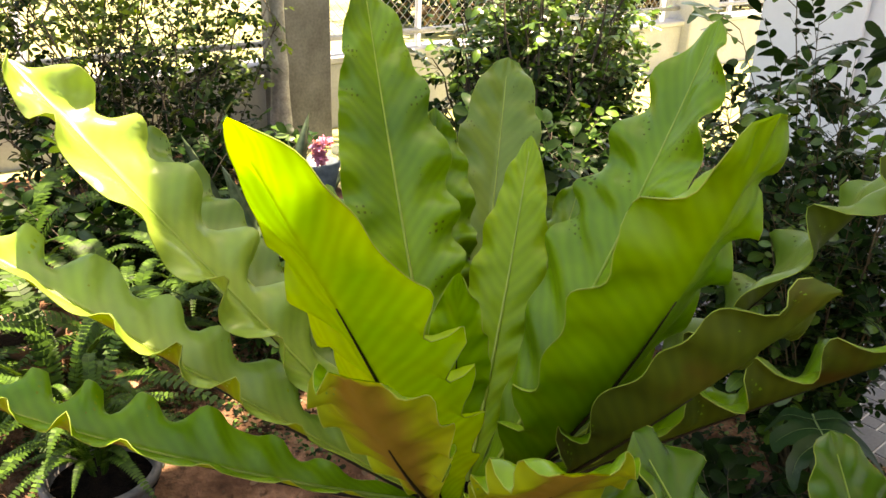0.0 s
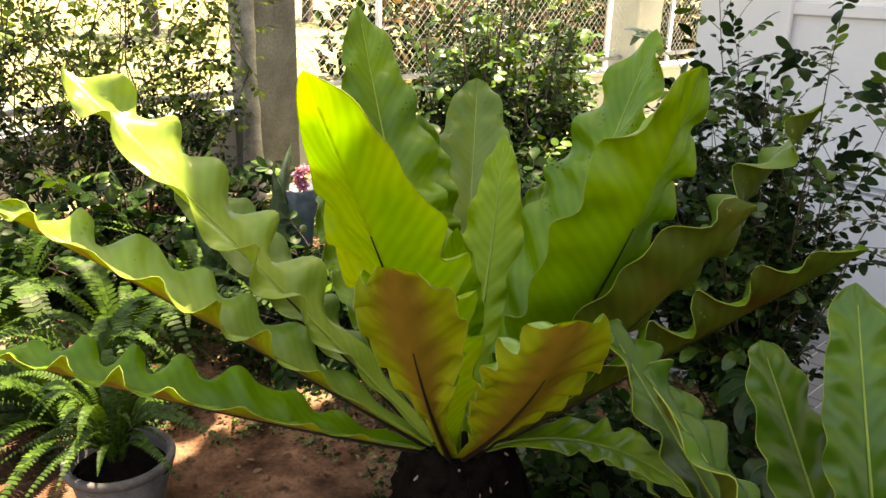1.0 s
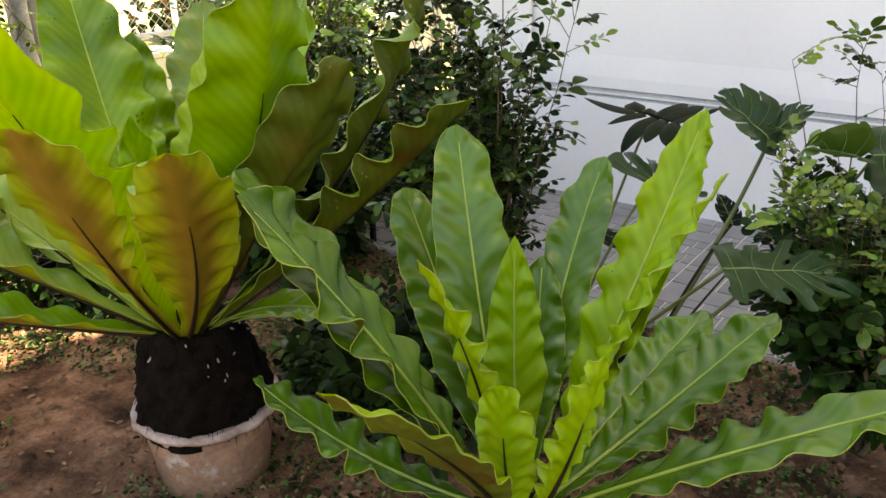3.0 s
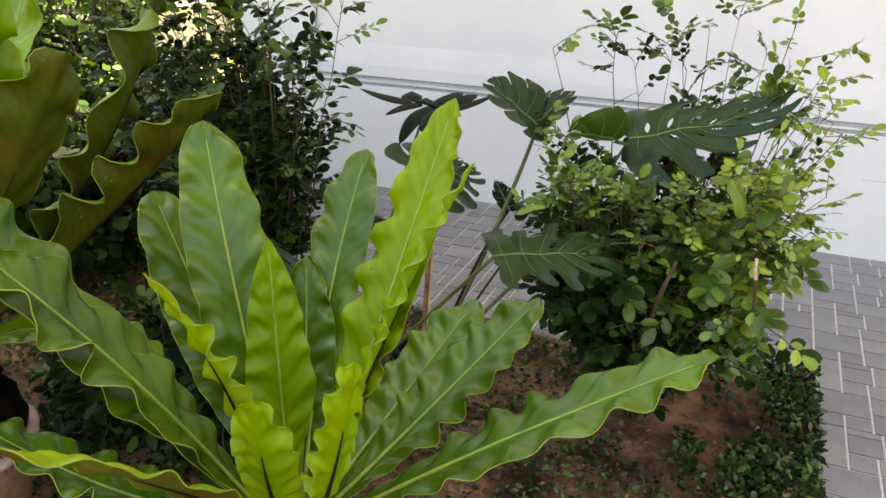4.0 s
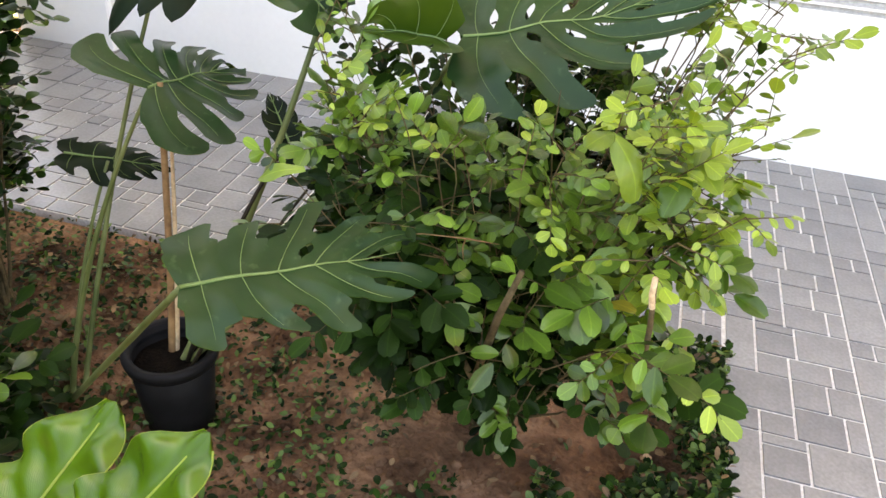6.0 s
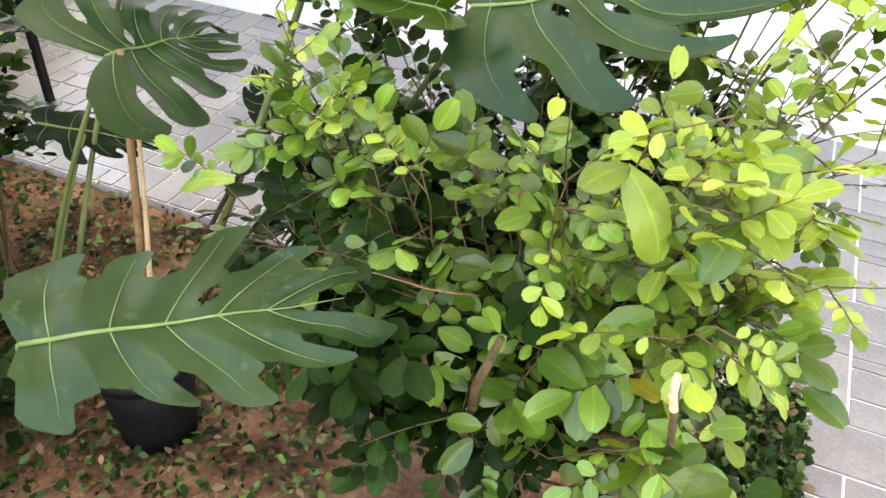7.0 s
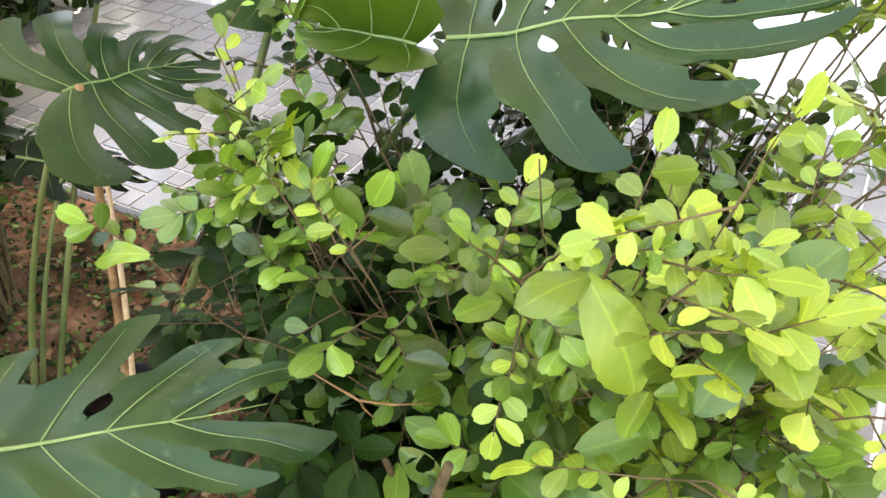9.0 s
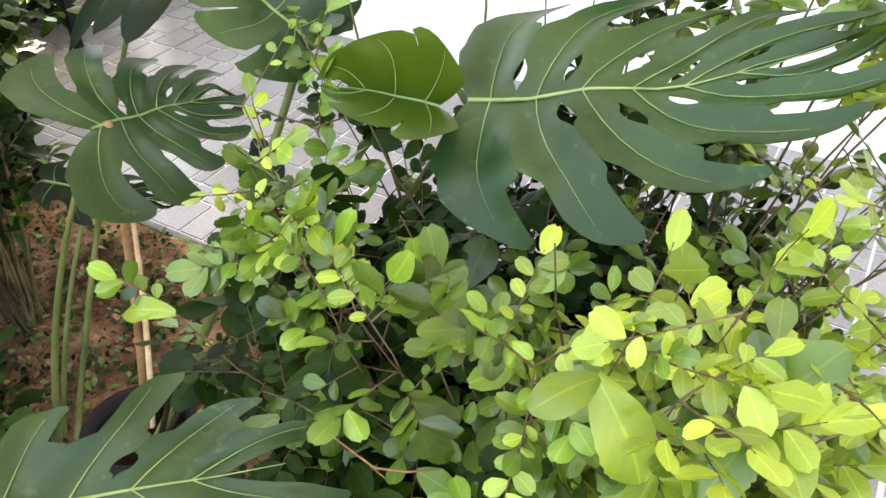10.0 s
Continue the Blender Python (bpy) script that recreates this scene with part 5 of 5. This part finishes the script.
def pillar(y0, y1, x0, x1, top, material, label, name="pillar"):
    ob = thing(name, ((x0 + x1) / 2, (y0 + y1) / 2, 0.0), label, "pillar", "fence pillars")
    bm = bmesh.new()
    box(bm, x0, x1, y0, y1, -0.05, top, 0.012)
    wpart("shaft", bm, material, ob, "", False)
    bm = bmesh.new()
    box(bm, x0 - 0.03, x1 + 0.03, y0 - 0.03, y1 + 0.03, top, top + 0.06, 0.01)
    wpart("cap", bm, material, ob, "", False)


pillar(7.18, 7.62, FENCE_X - 0.3, FENCE_X + 0.1, 2.3, SHADED_PAINT, "square white-painted fence pillar")
pillar(2.68, 3.01, FENCE_X - 0.02, FENCE_X + 0.28, 2.3, CONCRETE, "square bare grey concrete fence pillar")

# far hedge and trees beyond the field
for n, (x, y, r, h) in enumerate([(-16, 2, 2.2, 3.0), (-15, 7, 1.8, 2.6), (-17, 12, 2.4, 3.4), (-11, 15, 1.6, 2.2), (-19, -4, 2.5, 3.2), (-18, -10, 2.4, 3.0)]):
    owner = thing("field_tree", (x, y, -0.045), "distant sunlit tree at the edge of the field", "tree", "field trees")
    rnd = random.Random(80 + n)
    bm = bmesh.new()
    top = Vector((x, y, h * 0.55))
    tube(bm, [(x, y, -0.05), (x + 0.05, y, h * 0.3), top], [0.16, 0.12, 0.08], 8)
    items = []
    for tgt in in_crown(rnd, (x - r, y - r, h * 0.3), (x + r, y + r, h * 1.3), 26, 0.3):
        tube(bm, [top - Vector((0, 0, 0.3)), top.lerp(tgt, 0.5) + Vector((0, 0, 0.1)), tgt], [0.05, 0.03, 0.012], 5)
        for _ in range(34):
            p = tgt + Vector((rnd.gauss(0, 0.34), rnd.gauss(0, 0.34), rnd.gauss(0, 0.26)))
            items.append((rnd.randrange(7), aim(p, Vector((rnd.gauss(0, 1), rnd.gauss(0, 1), rnd.gauss(0, 0.6))), Vector((0, 0, 1)), 0.22 * rnd.uniform(0.7, 1.3), rnd.uniform(-1, 1)), 0))
    wpart("trunk", bm, BARK_GREY, owner)
    tagged(leaf_cloud("crown", items, [LEAF_BACK], owner), kind="stuff")

# a scrubby dark thicket behind the fence
items = []
rnd = random.Random(91)
for _ in range(6000):
    p = Vector((rnd.uniform(-8.4, -6.6), rnd.uniform(6.2, 14.5), abs(rnd.gauss(0, 0.75))))
    items.append((rnd.randrange(7), aim(p, Vector((rnd.gauss(0, 1), rnd.gauss(0, 1), rnd.gauss(0.6, 0.6))), Vector((0, 0, 1)), rnd.uniform(0.08, 0.2), rnd.uniform(-1, 1)), 1 if rnd.random() < 0.3 else 0))
tagged(leaf_cloud("thicket", items, [LEAF_DARK, DRY_LEAF]), "dark scrubby thicket behind the wire fence", "thicket", kind="stuff")

# ---- things in the bed behind the ferns ----
snake = thing("snake_plant", (-1.92, 1.60, 0.0), "snake plant with stiff mottled upright leaves", "snake plant")
rnd = random.Random(61)
for k, (dx, dy, h, lean) in enumerate([(0, 0, 0.74, 0.10), (0.05, -0.12, 0.60, -0.12), (-0.05, 0.08, 0.52, 0.2), (0.06, 0.05, 0.66, -0.05), (-0.02, -0.2, 0.70, -0.14)]):
    bm = bmesh.new()
    L, R = [], []
    for i in range(15):
        s = i / 14
        w = 0.032 * (0.7 + 0.5 * math.sin(math.pi * s)) * (1 - s ** 5) ** 0.7
        tw = 0.5 * s + k
        c = Vector((-1.92 + dx + 0.3 * lean * s * s, 1.60 + dy + lean * s * s, h * s))
        o = Vector((math.cos(tw) * 0.5, math.sin(tw + 0.9), 0)).normalized() * w
        q = Vector((-o.y, o.x, 0)).normalized() * 0.012
        L.append((bm.verts.new(c - o), bm.verts.new(c - q), bm.verts.new(c + o), bm.verts.new(c - q * 0.6)))
    for a, b in zip(L, L[1:]):
        for i in range(4):
            bm.faces.new((a[i], a[(i + 1) % 4], b[(i + 1) % 4], b[i]))
    wpart("leaf", bm, SNAKE, snake)

bouquet = thing("flower_bouquet", (-1.90, 1.74, 0.0), "pink artificial flowers wrapped in blue-grey paper", "bouquet")
bm = bmesh.new()
lathe(bm, [(0.015, 0.0), (0.03, 0.2), (0.05, 0.42), (0.075, 0.545), (0.07, 0.55), (0.04, 0.42)], (-1.90, 1.74, 0.0), 30, 0.25)
wpart("wrapping", bm, WRAP, bouquet, "crumpled blue-grey wrapping")
rnd = random.Random(62)
for k in range(7):
    bm = bmesh.new()
    c = Vector((-1.90 + rnd.uniform(-0.03, 0.04), 1.74 + rnd.uniform(-0.04, 0.04), 0.580 + rnd.uniform(-0.02, 0.04)))
    for i in range(22):
        d = Vector((rnd.gauss(0, 1), rnd.gauss(0, 1), rnd.gauss(0.5, 0.7))).normalized()
        tv, tf, tu = TEMPLATES[i % 7]
        m = aim(c, d, Vector((0, 0, 1)), 0.028, rnd.uniform(-1, 1))
        vs = [bm.verts.new(m @ Vector(v)) for v in tv]
        for f in tf:
            bm.faces.new([vs[a] for a in f])
    wpart("flower", bm, PINK, bouquet)

# clutter under the dark shrub: a blue crate and a board
crate = thing("plastic_crate", (-0.84, 2.66, 0.0), "shallow blue plastic crate standing on bricks behind the shrub", "crate")
for z in (0.50, 0.58):
    bm = bmesh.new()
    box(bm, -1.05, -0.63, 2.52, 2.80, z, z + 0.018, 0.004)
    wpart("rim" if z > 0.55 else "tray", bm, BLUE, crate, "", False)
for x in (-1.03, -0.66):
    for y in (2.54, 2.77):
        bm = bmesh.new()
        box(bm, x, x + 0.02, y, y + 0.02, -0.05, 0.58)
        wpart("leg", bm, POT_BLACK, crate, "", False)
bm = bmesh.new()
box(bm, -1.0, -0.68, 2.55, 2.76, 0.600, 0.622, 0.003)
tagged(part("wooden_board", bm, BOARD, smooth=False), "brown wooden board lying on a blue crate", "board")

# ---- ground cover ----
def mat_of_leaves(name, label, count, place, size, mats, pick, seed, category, tilt=0.5):
    rnd = random.Random(seed)
    items = []
    while len(items) < count:
        p = place(rnd)
        if p is None:
            continue
        items.append((rnd.randrange(7), aim(p, Vector((rnd.gauss(0, 1), rnd.gauss(0, 1), abs(rnd.gauss(0, tilt)))), Vector((rnd.gauss(0, 0.3), rnd.gauss(0, 0.3), 1)), rnd.uniform(*size), rnd.uniform(-0.6, 0.6)), pick(rnd)))
    return tagged(leaf_cloud(name, items, mats), label, category, kind="stuff")


def border(rnd):
    x, y = rnd.uniform(1.15, 1.49), rnd.uniform(0.3, 2.47)
    if noise.noise((x * 5, y * 5, 7)) + 0.5 * noise.noise((x * 19, y * 19, 3)) + 2.6 * (x - 1.31) < -0.05:
        return None
    h = 0.085 + 0.03 * noise.noise((x * 8, y * 8, 2))
    z = h * (1 - rnd.random() ** 2.2) * smooth01(1.53 - x, 0, 0.06)
    return Vector((x + 0.02 * noise.noise((y * 13, 1, 1)), y, z))


mat_of_leaves("border_plants", "low clipped dark green edging plants along the paving", 12000, border, (0.010, 0.025), [LEAF_DARK, WEED, DRY_LEAF], lambda r: 0 if r.random() < 0.6 else 1 if r.random() < 0.78 else 2, 71, "edging plants", 0.9)


def weeds(rnd):
    x, y = rnd.uniform(-2.6, 1.15), rnd.uniform(-0.2, 2.48)
    k = noise.noise((x * 2.3, y * 2.3, 11)) + 0.5 * noise.noise((x * 7, y * 7, 4)) + 0.9 * smooth01(y, 2.1, 2.45) + 0.45 * smooth01(0.75 - x, 0.0, 0.4) * smooth01(y, 0.9, 1.2)
    if k + 0.12 * smooth01(x, 0.3, 0.8) + (0.22 if 0.45 < x < 1.1 and 1.45 < y < 2.1 else -0.05 if x > 0.6 and 1.2 < y < 1.5 else 0) < 0.10:
        return None
    return Vector((x, y, ground_height(x, y) + 0.035 * rnd.random() ** 1.5))


mat_of_leaves("weeds", "patches of small creeping weeds on bare soil", 34000, weeds, (0.008, 0.021), [WEED, LEAF_DARK, DRY_LEAF], lambda r: r.choice((0, 0, 1, 1, 1, 2)), 72, "weeds", 0.5)


def litter(rnd):
    x, y = rnd.uniform(-2.4, 1.45), rnd.uniform(-0.2, 2.46)
    return Vector((x, y, ground_height(x, y) + 0.004 + 0.008 * rnd.random()))


mat_of_leaves("leaf_litter", "scattered dry brown leaves and bits on soil", 2200, litter, (0.010, 0.028), [DRY_LEAF], lambda r: 0, 73, "leaf litter", 0.15)


def clods(rnd_seed):
    rnd = random.Random(rnd_seed)
    ball = bmesh.new()
    bmesh.ops.create_icosphere(ball, subdivisions=1, radius=1)
    tv = np.array([v.co[:] for v in ball.verts])
    tf = [tuple(v.index for v in f.verts) for f in ball.faces]
    ball.free()
    vs, fs = [], []
    for k in range(2600):
        x, y = (rnd.uniform(-2.2, 1.4), rnd.uniform(0.2, 2.45)) if k % 2 else (rnd.uniform(0.3, 1.4), rnd.uniform(1.1, 2.0))
        r = 0.003 + 0.013 * rnd.random() ** 3
        m = Euler((rnd.uniform(0, 3), rnd.uniform(0, 3), 0)).to_matrix() @ Matrix.Diagonal((r, r * rnd.uniform(0.6, 1), r * rnd.uniform(0.5, 0.9)))
        lumps = tv * np.array([[rnd.uniform(0.8, 1.2)] for _ in tv])
        vs.append(lumps @ np.array(m).T + np.array((x, y, ground_height(x, y) + r * 0.3)))
        fs += [tuple(i + k * len(tv) for i in f) for f in tf]
    me = bpy.data.meshes.new("soil_clods")
    me.from_pydata(np.concatenate(vs).tolist(), [], fs)
    me.materials.append(SOIL)
    return tagged(new("soil_clods", me), "crumbly clods of reddish soil", "clods", kind="stuff")


clods(74)

# ---- paving: stone blocks with raised light joints ----
bm = bmesh.new()
box(bm, BED_X + 0.02, 6.2, -3.1, BED_Y, -0.03, -0.003)
box(bm, -1.6, 6.2, BED_Y, WALL_Y - 0.002, -0.03, -0.003)
pavement = tagged(part("pavement", bm, GROUT, smooth=False), "grey stone-block paving with light joints", "paving", kind="structure")
rnd = random.Random(15)
MOD, ROW = 0.392, 0.3865
# one repeat of the stamped pattern: (x0, x1, y0, y1) between the long joints
PATTERN = (
    (0.0, 0.075, 0.0, 0.067), (0.075, 0.147, 0.0, 0.067), (0.0, 0.147, 0.067, 0.191),
    (0.147, 0.25, 0.0, 0.099), (0.25, 0.292, 0.0, 0.099), (0.147, 0.223, 0.099, 0.191), (0.223, 0.292, 0.099, 0.191),
    (0.0, 0.075, 0.191, ROW), (0.075, 0.147, 0.191, 0.267), (0.147, 0.24, 0.191, 0.267), (0.24, 0.292, 0.191, 0.267),
    (0.075, 0.167, 0.267, 0.355), (0.075, 0.167, 0.355, ROW), (0.167, 0.292, 0.267, ROW),
    (0.292, MOD, 0.0, 0.191), (0.292, MOD, 0.191, 0.326), (0.292, 0.347, 0.326, ROW), (0.347, MOD, 0.326, ROW))
blocks = [(1.4935 + MOD * i + x0, 1.4935 + MOD * i + x1, 2.307 + ROW * j + y0, 2.307 + ROW * j + y1)
          for i in range(-9, 12) for j in range(-14, 9) if i >= -1 or j >= -1 for x0, x1, y0, y1 in PATTERN]
clipped = []
for x0, x1, y0, y1 in blocks:
    y1 = min(y1, WALL_Y - 0.004)
    if x1 <= BED_X + 0.02:
        y0 = max(y0, BED_Y)
    x0 = max(x0, -1.6)
    if x0 < BED_X + 0.019 < x1 - 0.001 and y0 < BED_Y:
        x0 = BED_X + 0.02
    if x1 - x0 > 0.02 and y1 - y0 > 0.02:
        clipped.append((x0, x1, y0, y1))
clipped.sort(key=lambda b: (b[0] - 1.6) ** 2 + (b[2] - 2.4) ** 2)


def block_mesh(bm, x0, x1, y0, y1, lift):
    g, c = 0.0024, 0.0012
    lo = [bm.verts.new((x, y, -0.012)) for x, y in ((x0 + g, y0 + g), (x1 - g, y0 + g), (x1 - g, y1 - g), (x0 + g, y1 - g))]
    hi = [bm.verts.new((x, y, lift)) for x, y in ((x0 + g + c, y0 + g + c), (x1 - g - c, y0 + g + c), (x1 - g - c, y1 - g - c), (x0 + g + c, y1 - g - c))]
    bm.faces.new(hi)
    for i in range(4):
        bm.faces.new((lo[i], lo[(i + 1) % 4], hi[(i + 1) % 4], hi[i]))


for b in clipped[:300]:
    bm = bmesh.new()
    w, h = (b[1] - b[0]) / 2, (b[3] - b[2]) / 2
    block_mesh(bm, -w, w, -h, h, rnd.uniform(0.0, 0.0015))
    ob = part("paving_block", bm, STONE, pavement, smooth=False)
    ob.location = (b[0] + w, b[2] + h, 0)
bm = bmesh.new()
for b in clipped[300:]:
    block_mesh(bm, *b, rnd.uniform(0.0, 0.0015))
tagged(part("paving_blocks", bm, STONE, pavement, smooth=False), kind="stuff")
